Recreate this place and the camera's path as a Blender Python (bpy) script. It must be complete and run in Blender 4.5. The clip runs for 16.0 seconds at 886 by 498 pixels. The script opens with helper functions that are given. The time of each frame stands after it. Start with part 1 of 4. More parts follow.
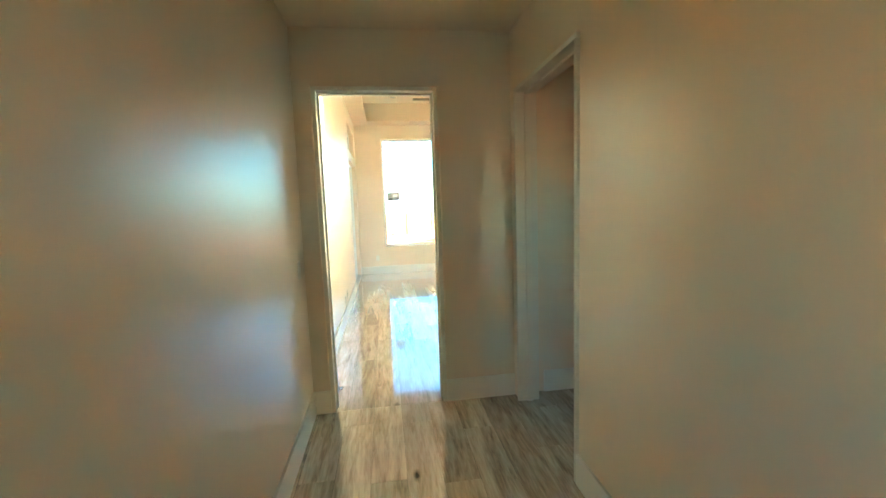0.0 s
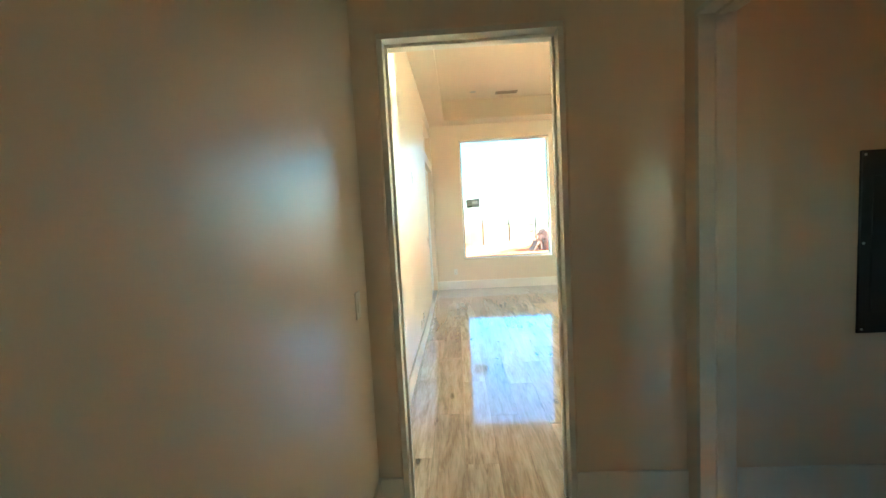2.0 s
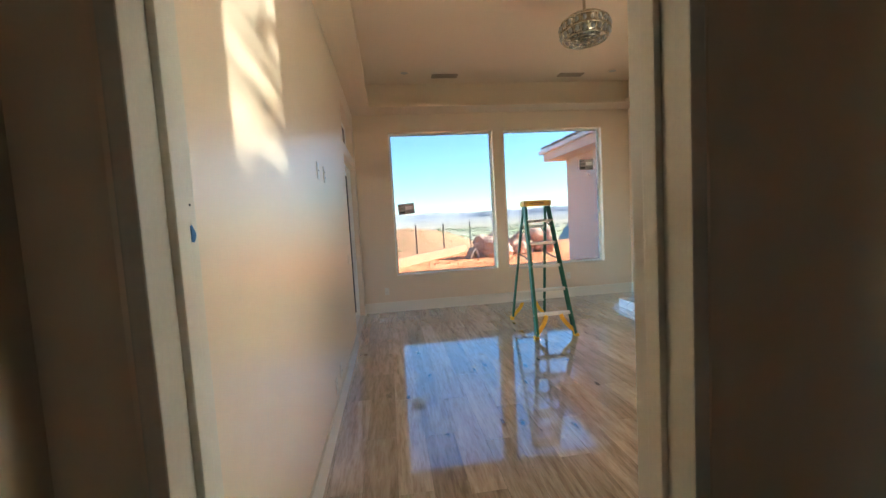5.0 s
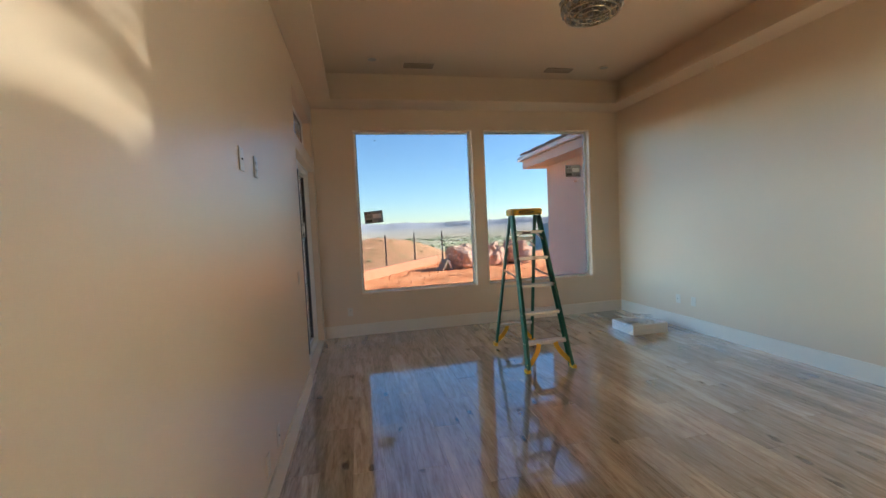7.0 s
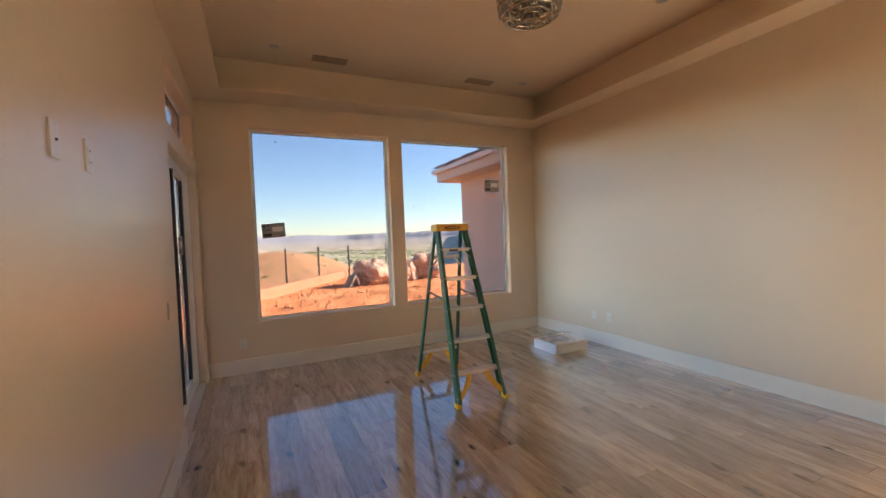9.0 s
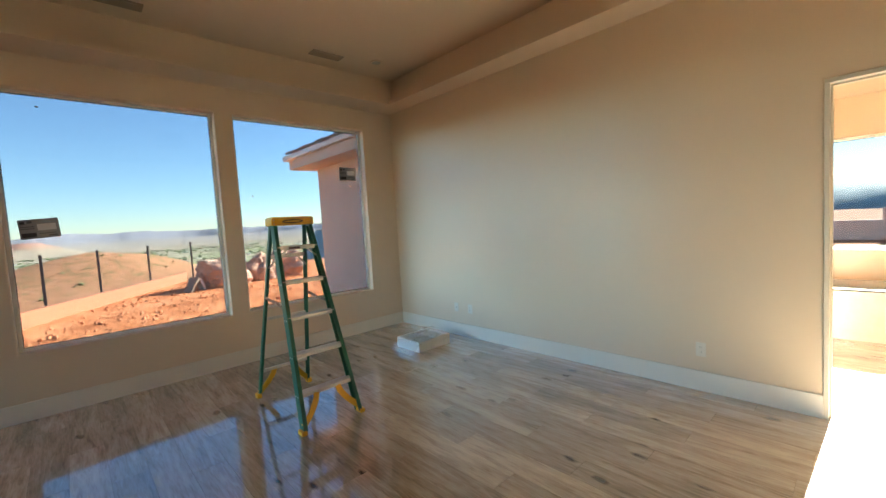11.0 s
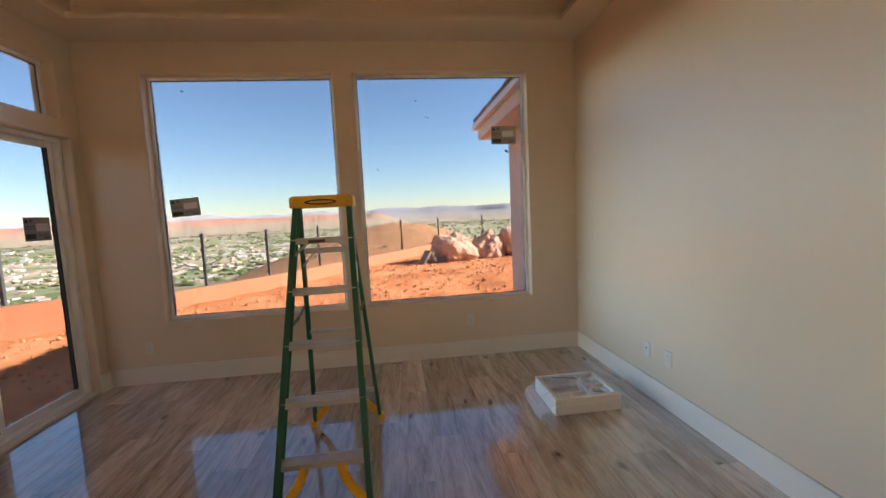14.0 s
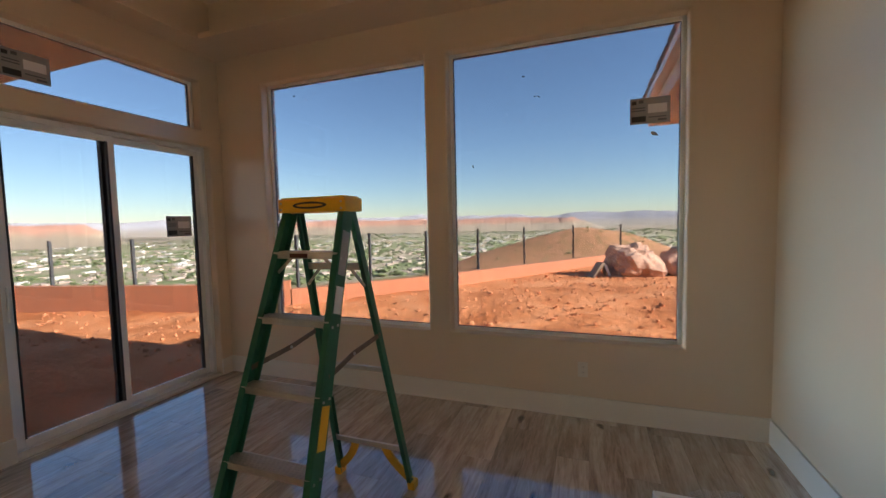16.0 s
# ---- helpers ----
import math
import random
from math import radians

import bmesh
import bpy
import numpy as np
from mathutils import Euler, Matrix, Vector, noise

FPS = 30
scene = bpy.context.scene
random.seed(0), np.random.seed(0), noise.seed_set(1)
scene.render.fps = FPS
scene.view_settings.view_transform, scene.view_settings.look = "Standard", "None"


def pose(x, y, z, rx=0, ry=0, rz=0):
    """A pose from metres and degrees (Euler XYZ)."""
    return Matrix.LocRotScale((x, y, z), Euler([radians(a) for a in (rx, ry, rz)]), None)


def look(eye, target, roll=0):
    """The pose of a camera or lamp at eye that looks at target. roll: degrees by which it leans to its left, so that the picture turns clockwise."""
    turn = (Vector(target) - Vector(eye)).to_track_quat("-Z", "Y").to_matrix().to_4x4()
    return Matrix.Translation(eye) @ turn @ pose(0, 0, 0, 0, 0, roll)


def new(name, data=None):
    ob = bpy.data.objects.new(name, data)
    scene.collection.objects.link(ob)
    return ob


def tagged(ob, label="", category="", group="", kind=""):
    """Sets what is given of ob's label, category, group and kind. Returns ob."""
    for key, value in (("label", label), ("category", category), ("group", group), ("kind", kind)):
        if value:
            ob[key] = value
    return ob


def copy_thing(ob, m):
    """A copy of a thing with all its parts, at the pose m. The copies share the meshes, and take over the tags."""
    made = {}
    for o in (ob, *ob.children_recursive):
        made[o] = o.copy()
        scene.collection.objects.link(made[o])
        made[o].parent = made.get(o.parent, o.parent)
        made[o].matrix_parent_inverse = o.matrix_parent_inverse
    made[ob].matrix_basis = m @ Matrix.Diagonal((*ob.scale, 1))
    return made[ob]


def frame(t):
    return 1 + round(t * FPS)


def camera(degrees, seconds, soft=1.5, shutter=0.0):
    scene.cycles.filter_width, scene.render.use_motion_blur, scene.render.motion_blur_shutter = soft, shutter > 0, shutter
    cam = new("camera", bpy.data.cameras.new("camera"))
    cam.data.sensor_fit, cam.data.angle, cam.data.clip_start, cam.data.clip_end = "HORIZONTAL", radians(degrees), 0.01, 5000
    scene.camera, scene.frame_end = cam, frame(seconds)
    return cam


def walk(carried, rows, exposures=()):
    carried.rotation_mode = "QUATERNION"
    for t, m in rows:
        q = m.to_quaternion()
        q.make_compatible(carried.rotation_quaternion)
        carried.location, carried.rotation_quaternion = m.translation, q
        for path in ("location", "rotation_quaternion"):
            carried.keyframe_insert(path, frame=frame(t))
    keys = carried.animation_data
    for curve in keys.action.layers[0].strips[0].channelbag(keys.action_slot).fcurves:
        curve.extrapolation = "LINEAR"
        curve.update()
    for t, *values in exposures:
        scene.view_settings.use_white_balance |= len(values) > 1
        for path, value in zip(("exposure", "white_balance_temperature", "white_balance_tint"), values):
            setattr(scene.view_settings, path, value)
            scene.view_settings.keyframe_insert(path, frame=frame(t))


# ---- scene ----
cam = camera(95.2, 16.0)
PATH = [
    (0, (0.151, 0.314, 1.521), (0.426, 2.283, 1.303), -2.0),
    (0.5, (0.071, 0.433, 1.533), (0.283, 2.411, 1.325), -1.7),
    (1, (0.033, 0.621, 1.517), (0.179, 2.606, 1.318), -2.5),
    (1.5, (0.054, 0.974, 1.517), (0.034, 2.967, 1.342), -3.2),
    (2, (0.028, 1.333, 1.485), (-0.051, 3.325, 1.331), -3.1),
    (2.5, (0.013, 1.675, 1.519), (-0.014, 3.67, 1.376), -3.9),
    (3, (0.03, 2.038, 1.515), (0.034, 4.034, 1.382), -4.2),
    (3.5, (-0.011, 2.272, 1.516), (0.246, 4.251, 1.372), -4.1),
    (5.8, (0.069, 2.933, 1.549), (0.329, 4.91, 1.401), -2.9),
    (6, (0.042, 3.008, 1.572), (0.319, 4.983, 1.417), -3.0),
    (6.5, (0.021, 3.227, 1.543), (0.361, 5.193, 1.403), -2.7),
    (7, (0.12, 3.527, 1.535), (0.525, 5.483, 1.43), -2.8),
    (7.5, (0.124, 3.773, 1.558), (0.652, 5.701, 1.49), -2.9),
    (8, (0.075, 3.955, 1.571), (0.737, 5.842, 1.534), -2.6),
    (8.5, (0.05, 4.014, 1.56), (0.808, 5.865, 1.52), -2.2),
    (9, (0.113, 4.081, 1.576), (0.961, 5.891, 1.516), -2.3),
    (9.5, (0.202, 4.186, 1.556), (1.241, 5.894, 1.495), -3.0),
    (10, (0.264, 4.286, 1.566), (1.557, 5.81, 1.481), -3.5),
    (10.2, (0.293, 4.277, 1.584), (1.669, 5.724, 1.475), -3.6),
    (12.3, (1.288, 4.613, 1.553), (2.366, 6.282, 1.323), -4.0),
    (12.5, (1.436, 4.659, 1.546), (2.389, 6.404, 1.327), -4.0),
    (13, (1.778, 4.839, 1.577), (2.424, 6.721, 1.372), -3.7),
    (13.5, (2.105, 5.117, 1.574), (2.547, 7.058, 1.379), -3.1),
    (14, (2.457, 5.341, 1.567), (2.681, 7.32, 1.388), -2.8),
    (14.5, (2.676, 5.593, 1.6), (2.66, 7.587, 1.437), -2.3),
    (15, (2.865, 5.884, 1.622), (2.57, 7.857, 1.474), -1.8),
    (15.5, (3.082, 6.092, 1.587), (2.561, 8.018, 1.452), -1.5),
    (16, (3.251, 6.291, 1.572), (2.569, 8.167, 1.442), -1.3),
]
EXPOSURES = [(0, 7.35, 5750, -26), (1.5, 7.05, 5750, -23), (2.5, 6.55, 5700, -15), (3.5, 5.7, 5600, -6), (6, 5.05, 5950, -2), (7, 4.6, 6100, 2), (8, 4.7, 7000, 14), (9.5, 4.7, 7200, 16), (10, 4.6, 6700, 4), (12.5, 4.85, 6200, -2), (13, 4.7, 6400, 2), (13.5, 4.65, 6800, 8), (14.5, 4.35, 7100, 14), (16, 4.1, 6800, 11)]
walk(cam, [(t, look(eye, target, roll)) for t, eye, target, roll in PATH], EXPOSURES)


# ---- world and sun ----
SUN_TAN, SUN_SKEW = 0.5, 0.03
world = bpy.data.worlds.new("sky")
scene.world = world
world.use_nodes = True
wn = world.node_tree.nodes
sky = wn.new("ShaderNodeTexSky")
sky.sky_type, sky.sun_disc = "NISHITA", False
sky.sun_elevation, sky.sun_rotation = math.atan(SUN_TAN), radians(90)
sky.air_density, sky.dust_density, sky.ozone_density = 1.0, 0.02, 3.5
wn["Background"].inputs["Strength"].default_value = 0.065
world.node_tree.links.new(sky.outputs[0], wn["Background"].inputs["Color"])
sun_data = bpy.data.lights.new("sun", "SUN")
sun_data.energy, sun_data.angle, sun_data.color = 5.0, radians(0.5), (1.0, 0.93, 0.82)
sun = new("sun", sun_data)
sun.matrix_world = look((40, -1.2, 20), (0, 0, 0))

# Stands in for sunlight thrown up by the polished bathroom floor, through the doorway on to the wall opposite.
# An added lamp, unseen in mid-air; noise makes the bands of its patch.
glint_data = bpy.data.lights.new("glint_stand_in_lamp", "AREA")
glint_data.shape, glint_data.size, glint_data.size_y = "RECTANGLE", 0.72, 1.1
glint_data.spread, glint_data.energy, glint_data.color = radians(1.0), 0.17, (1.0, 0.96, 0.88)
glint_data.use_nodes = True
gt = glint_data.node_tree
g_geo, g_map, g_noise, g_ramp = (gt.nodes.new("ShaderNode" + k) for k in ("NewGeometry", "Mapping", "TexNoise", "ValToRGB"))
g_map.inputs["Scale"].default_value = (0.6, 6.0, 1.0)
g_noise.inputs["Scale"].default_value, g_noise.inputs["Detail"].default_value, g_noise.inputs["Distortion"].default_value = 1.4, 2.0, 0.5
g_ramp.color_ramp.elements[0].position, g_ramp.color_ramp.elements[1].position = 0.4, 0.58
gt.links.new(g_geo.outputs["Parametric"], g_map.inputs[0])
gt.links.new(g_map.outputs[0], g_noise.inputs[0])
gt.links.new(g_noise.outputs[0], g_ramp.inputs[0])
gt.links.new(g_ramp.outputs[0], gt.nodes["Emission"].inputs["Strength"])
glint = new("glint_stand_in_lamp", glint_data)
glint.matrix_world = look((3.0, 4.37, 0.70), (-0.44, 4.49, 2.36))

# Openings through which the sky's light is sampled; they give off none themselves.
for px, py, pz, w, h, tx, ty in ((2.0, 9.78, 1.81, 3.9, 2.45, 2.0, 0), (-0.62, 8.63, 1.53, 1.7, 3.06, 9, 8.63), (-0.55, -1.8, 1.7, 0.6, 1.0, 9, -1.8), (7.78, 4.475, 1.635, 1.85, 1.37, 0, 4.475)):
    pd = bpy.data.lights.new("sky_portal", "AREA")
    pd.shape, pd.size, pd.size_y = "RECTANGLE", w, h
    pd.cycles.is_portal = True
    new("sky_portal", pd).matrix_world = look((px, py, pz), (tx, ty, pz))

# ---- materials ----


def mat(name, rgb, rough=0.5, metal=0.0, vary=0.12, scale=6.0, fine=90.0, bump=0.1, dist=0.002, spec=0.5, coat=0.0, rvar=0.08, stretch=(1, 1, 1), rand=0.0, alpha=1.0):
    """A surface with colour, gloss and relief that vary at a broad and a fine scale, in metres."""
    m = bpy.data.materials.new(name)
    m.use_nodes = True
    t = m.node_tree
    N, L = t.nodes, t.links.new
    b = N["Principled BSDF"]
    co = N.new("ShaderNodeTexCoord")
    mp = N.new("ShaderNodeMapping")
    mp.inputs["Scale"].default_value = stretch
    L(co.outputs["Object"], mp.inputs[0])
    big, small = N.new("ShaderNodeTexNoise"), N.new("ShaderNodeTexNoise")
    big.inputs["Scale"].default_value, big.inputs["Detail"].default_value = scale, 5
    small.inputs["Scale"].default_value, small.inputs["Detail"].default_value = fine, 3
    L(mp.outputs[0], big.inputs[0])
    L(mp.outputs[0], small.inputs[0])
    mixv = N.new("ShaderNodeMath")
    mixv.operation = "MULTIPLY_ADD"
    L(big.outputs[0], mixv.inputs[0])
    mixv.inputs[1].default_value = 0.65
    sm = N.new("ShaderNodeMath")
    sm.operation = "MULTIPLY"
    L(small.outputs[0], sm.inputs[0])
    sm.inputs[1].default_value = 0.35
    L(sm.outputs[0], mixv.inputs[2])
    ramp = N.new("ShaderNodeValToRGB")
    lo, hi = ramp.color_ramp.elements
    lo.position, hi.position = 0.3, 0.7
    lo.color = (*[c * (1 - vary) for c in rgb], 1)
    hi.color = (*[min(1, c * (1 + vary)) for c in rgb], 1)
    L(mixv.outputs[0], ramp.inputs[0])
    out = ramp.outputs[0]
    if rand:
        oi = N.new("ShaderNodeObjectInfo")
        hs = N.new("ShaderNodeHueSaturation")
        mr = N.new("ShaderNodeMapRange")
        mr.inputs["To Min"].default_value, mr.inputs["To Max"].default_value = 1 - rand, 1 + rand
        L(oi.outputs["Random"], mr.inputs["Value"])
        L(mr.outputs[0], hs.inputs["Value"])
        L(out, hs.inputs["Color"])
        out = hs.outputs[0]
    L(out, b.inputs["Base Color"])
    rr = N.new("ShaderNodeMapRange")
    rr.inputs["To Min"].default_value, rr.inputs["To Max"].default_value = max(0.02, rough - rvar), min(1, rough + rvar)
    L(big.outputs[0], rr.inputs["Value"])
    L(rr.outputs[0], b.inputs["Roughness"])
    b.inputs["Metallic"].default_value = metal
    b.inputs["Specular IOR Level"].default_value = spec
    b.inputs["Coat Weight"].default_value = coat
    b.inputs["Alpha"].default_value = alpha
    if bump:
        bp = N.new("ShaderNodeBump")
        bp.inputs["Strength"].default_value, bp.inputs["Distance"].default_value = bump, dist
        L(small.outputs[0], bp.inputs["Height"])
        L(bp.outputs[0], b.inputs["Normal"])
    return m


def plank_material():
    """Glazed wood-look planks: streaks along y, knots, a shift of tone from piece to piece, a clear glaze."""
    m = bpy.data.materials.new("glazed_plank")
    m.use_nodes = True
    t = m.node_tree
    N, L = t.nodes, t.links.new
    b = N["Principled BSDF"]
    oi, geo = N.new("ShaderNodeObjectInfo"), N.new("ShaderNodeNewGeometry")
    sh = N.new("ShaderNodeVectorMath")
    sh.operation = "MULTIPLY_ADD"
    cx = N.new("ShaderNodeCombineXYZ")
    for k in range(3):
        L(oi.outputs["Random"], cx.inputs[k])
    L(cx.outputs[0], sh.inputs[0])
    sh.inputs[1].default_value = (37.0, 53.0, 11.0)
    L(geo.outputs["Position"], sh.inputs[2])
    mp = N.new("ShaderNodeMapping")
    mp.inputs["Scale"].default_value = (1.0, 0.11, 1.0)
    L(sh.outputs[0], mp.inputs[0])
    warp = N.new("ShaderNodeTexNoise")
    warp.inputs["Scale"].default_value, warp.inputs["Detail"].default_value, warp.inputs["Distortion"].default_value = 9.0, 4, 1.6
    L(mp.outputs[0], warp.inputs[0])
    fine = N.new("ShaderNodeTexNoise")
    fine.inputs["Scale"].default_value, fine.inputs["Detail"].default_value, fine.inputs["Distortion"].default_value = 64.0, 5, 0.8
    L(mp.outputs[0], fine.inputs[0])
    mx = N.new("ShaderNodeMix")
    mx.inputs[0].default_value = 0.42
    L(warp.outputs[0], mx.inputs[2])
    L(fine.outputs[0], mx.inputs[3])
    ramp = N.new("ShaderNodeValToRGB")
    e = ramp.color_ramp.elements
    e[0].position, e[0].color = 0.3, (0.25, 0.19, 0.145, 1)
    e[1].position, e[1].color = 0.68, (0.72, 0.63, 0.525, 1)
    for p, c in ((0.42, (0.425, 0.345, 0.272, 1)), (0.52, (0.55, 0.465, 0.375, 1))):
        q = e.new(p)
        q.color = c
    L(mx.outputs[0], ramp.inputs[0])
    # knots
    km = N.new("ShaderNodeMapping")
    km.inputs["Scale"].default_value = (1.0, 0.42, 1.0)
    L(sh.outputs[0], km.inputs[0])
    vor = N.new("ShaderNodeTexVoronoi")
    vor.voronoi_dimensions = "2D"
    vor.inputs["Scale"].default_value = 1.9
    vd = N.new("ShaderNodeVectorMath")
    vd.operation = "ADD"
    wob = N.new("ShaderNodeTexNoise")
    wob.inputs["Scale"].default_value = 14.0
    ws = N.new("ShaderNodeVectorMath")
    ws.operation = "SCALE"
    ws.inputs["Scale"].default_value = 0.06
    L(km.outputs[0], wob.inputs[0])
    L(wob.outputs["Color"], ws.inputs[0])
    L(km.outputs[0], vd.inputs[0])
    L(ws.outputs[0], vd.inputs[1])
    L(vd.outputs[0], vor.inputs["Vector"])
    kr = N.new("ShaderNodeValToRGB")
    kr.color_ramp.elements[0].position, kr.color_ramp.elements[0].color = 0.012, (0.12, 0.08, 0.06, 1)
    kr.color_ramp.elements[1].position, kr.color_ramp.elements[1].color = 0.055, (1, 1, 1, 1)
    L(vor.outputs["Distance"], kr.inputs[0])
    mul = N.new("ShaderNodeMix")
    mul.data_type, mul.blend_type = "RGBA", "MULTIPLY"
    mul.inputs[0].default_value = 1.0
    L(ramp.outputs[0], mul.inputs[6])
    L(kr.outputs[0], mul.inputs[7])
    hs = N.new("ShaderNodeHueSaturation")
    mr = N.new("ShaderNodeMapRange")
    mr.inputs["To Min"].default_value, mr.inputs["To Max"].default_value = 0.78, 1.2
    L(oi.outputs["Random"], mr.inputs["Value"])
    L(mr.outputs[0], hs.inputs["Value"])
    L(mul.outputs[2], hs.inputs["Color"])
    L(hs.outputs[0], b.inputs["Base Color"])
    rr = N.new("ShaderNodeMapRange")
    rr.inputs["To Min"].default_value, rr.inputs["To Max"].default_value = 0.06, 0.16
    L(warp.outputs[0], rr.inputs["Value"])
    L(rr.outputs[0], b.inputs["Roughness"])
    b.inputs["Specular IOR Level"].default_value = 1.0
    b.inputs["Coat Weight"].default_value, b.inputs["Coat Roughness"].default_value = 1.0, 0.06
    b.inputs["Coat IOR"].default_value = 1.9
    bp = N.new("ShaderNodeBump")
    bp.inputs["Strength"].default_value, bp.inputs["Distance"].default_value = 0.04, 0.001
    L(warp.outputs[0], bp.inputs["Height"])
    L(bp.outputs[0], b.inputs["Normal"])
    return m


def glass_material(tint):
    m = bpy.data.materials.new("outdoor_dimming_glass")
    m.use_nodes = True
    t = m.node_tree
    N, L = t.nodes, t.links.new
    N.remove(N["Principled BSDF"])
    tr, gl, fr, mx = (N.new("ShaderNode" + k) for k in ("BsdfTransparent", "BsdfGlossy", "LayerWeight", "MixShader"))
    tr.inputs[0].default_value = (*tint, 1)
    gl.inputs["Roughness"].default_value = 0.0
    fr.inputs[0].default_value = 0.5
    po, sc = N.new("ShaderNodeMath"), N.new("ShaderNodeMath")
    po.operation, sc.operation = "POWER", "MULTIPLY_ADD"
    L(fr.outputs["Facing"], po.inputs[0])
    po.inputs[1].default_value = 5.0
    L(po.outputs[0], sc.inputs[0])
    sc.inputs[1].default_value, sc.inputs[2].default_value = 0.5, 0.012
    L(sc.outputs[0], mx.inputs[0])
    L(tr.outputs[0], mx.inputs[1])
    L(gl.outputs[0], mx.inputs[2])
    L(mx.outputs[0], N["Material Output"].inputs[0])
    return m


def terrain_material():
    """Red earth close by, scrub on the slopes, a green and built valley floor, tan plains far off."""
    m = bpy.data.materials.new("desert_ground")
    m.use_nodes = True
    t = m.node_tree
    N, L = t.nodes, t.links.new
    b = N["Principled BSDF"]
    geo = N.new("ShaderNodeNewGeometry")
    ln = N.new("ShaderNodeVectorMath")
    ln.operation = "LENGTH"
    L(geo.outputs["Position"], ln.inputs[0])

    def noise_(scale, detail=6, dis=0.0):
        n = N.new("ShaderNodeTexNoise")
        n.inputs["Scale"].default_value, n.inputs["Detail"].default_value, n.inputs["Distortion"].default_value = scale, detail, dis
        L(geo.outputs["Position"], n.inputs[0])
        return n.outputs[0]

    def ramp_(src, stops):
        r = N.new("ShaderNodeValToRGB")
        e = r.color_ramp.elements
        while len(e) < len(stops):
            e.new(0.5)
        for k, (p, c) in enumerate(stops):
            e[k].position, e[k].color = p, (*c, 1)
        L(src, r.inputs[0])
        return r.outputs[0]

    def mix_(f, a, c):
        x = N.new("ShaderNodeMix")
        x.data_type = "RGBA"
        L(f, x.inputs[0])
        L(a, x.inputs[6])
        L(c, x.inputs[7])
        return x.outputs[2]

    def step_(src, a, c):
        r = N.new("ShaderNodeMapRange")
        r.inputs["From Min"].default_value, r.inputs["From Max"].default_value = a, c
        L(src, r.inputs["Value"])
        return r.outputs[0]

    red = ramp_(noise_(1.1, 10), [(0.3, (0.40, 0.125, 0.045)), (0.5, (0.60, 0.215, 0.085)), (0.72, (0.74, 0.32, 0.15))])
    scrub = ramp_(noise_(1.3, 8), [(0.3, (0.16, 0.14, 0.06)), (0.5, (0.44, 0.2, 0.1)), (0.68, (0.52, 0.26, 0.14))])
    valley = ramp_(noise_(0.012, 8, 0.6), [(0.34, (0.16, 0.20, 0.08)), (0.46, (0.26, 0.28, 0.13)), (0.54, (0.4, 0.33, 0.22)), (0.66, (0.5, 0.38, 0.27))])
    plain = ramp_(noise_(0.003, 7), [(0.35, (0.16, 0.17, 0.10)), (0.5, (0.36, 0.28, 0.2)), (0.65, (0.42, 0.32, 0.24))])
    c = mix_(step_(ln.outputs["Value"], 24, 50), red, scrub)
    c = mix_(step_(ln.outputs["Value"], 170, 320), c, valley)
    c = mix_(step_(ln.outputs["Value"], 1400, 2600), c, plain)
    L(c, b.inputs["Base Color"])
    b.inputs["Roughness"].default_value = 0.95
    b.inputs["Specular IOR Level"].default_value = 0.1
    bp = N.new("ShaderNodeBump")
    bp.inputs["Strength"].default_value, bp.inputs["Distance"].default_value = 0.7, 0.08
    L(noise_(6.0, 8), bp.inputs["Height"])
    L(bp.outputs[0], b.inputs["Normal"])
    return m


WALL = (0.70, 0.555, 0.40)
M_WALL = mat("satin_greige_paint", WALL, rough=0.31, spec=1.0, vary=0.025, scale=1.3, fine=260, bump=0.06, dist=0.0008, rvar=0.05)
M_CEIL = mat("flat_greige_paint", WALL, rough=0.7, vary=0.025, scale=1.3, fine=260, bump=0.08, dist=0.001)
M_TRIM = mat("white_trim_paint", (0.76, 0.70, 0.61), rough=0.38, vary=0.03, scale=3, fine=180, bump=0.05, dist=0.0006)
M_JAMB = mat("cream_jamb_paint", (0.66, 0.6, 0.5), rough=0.42, vary=0.06, scale=5, fine=120, bump=0.1, dist=0.0008)
M_VINYL = mat("white_vinyl", (0.84, 0.82, 0.78), rough=0.4, vary=0.03, fine=200, bump=0.03)
M_DARK = mat("black_seal", (0.02, 0.02, 0.022), rough=0.55, vary=0.2, bump=0.05)
M_PLANK = plank_material()
M_GROUT = mat("grey_grout", (0.25, 0.205, 0.165), rough=0.9, vary=0.15, fine=200, bump=0.2)
# Strong tint put in to dim the outdoor light seen from the room.
M_GLASS = glass_material((0.305, 0.318, 0.335))
M_PLATE = mat("white_plate_plastic", (0.72, 0.66, 0.57), rough=0.3, vary=0.02, bump=0.02)
M_SLOT = mat("dark_slot", (0.03, 0.03, 0.03), rough=0.6, vary=0.1, bump=0)
M_STEEL = mat("brushed_steel", (0.55, 0.55, 0.55), rough=0.3, metal=1.0, vary=0.1, fine=300, bump=0.05)
M_CHROME = mat("polished_nickel", (0.46, 0.42, 0.35), rough=0.12, metal=1.0, vary=0.06, bump=0.02)
M_GREEN = mat("green_fibreglass", (0.010, 0.115, 0.062), rough=0.42, vary=0.22, scale=9, fine=160, bump=0.12, stretch=(1, 1, 0.2))
M_YELLOW = mat("yellow_plastic", (0.78, 0.44, 0.02), rough=0.4, vary=0.12, scale=14, fine=150, bump=0.08)
M_ALU = mat("scuffed_aluminium", (0.6, 0.57, 0.52), rough=0.42, metal=0.85, vary=0.2, scale=14, fine=150, bump=0.12, stretch=(0.3, 1, 1))
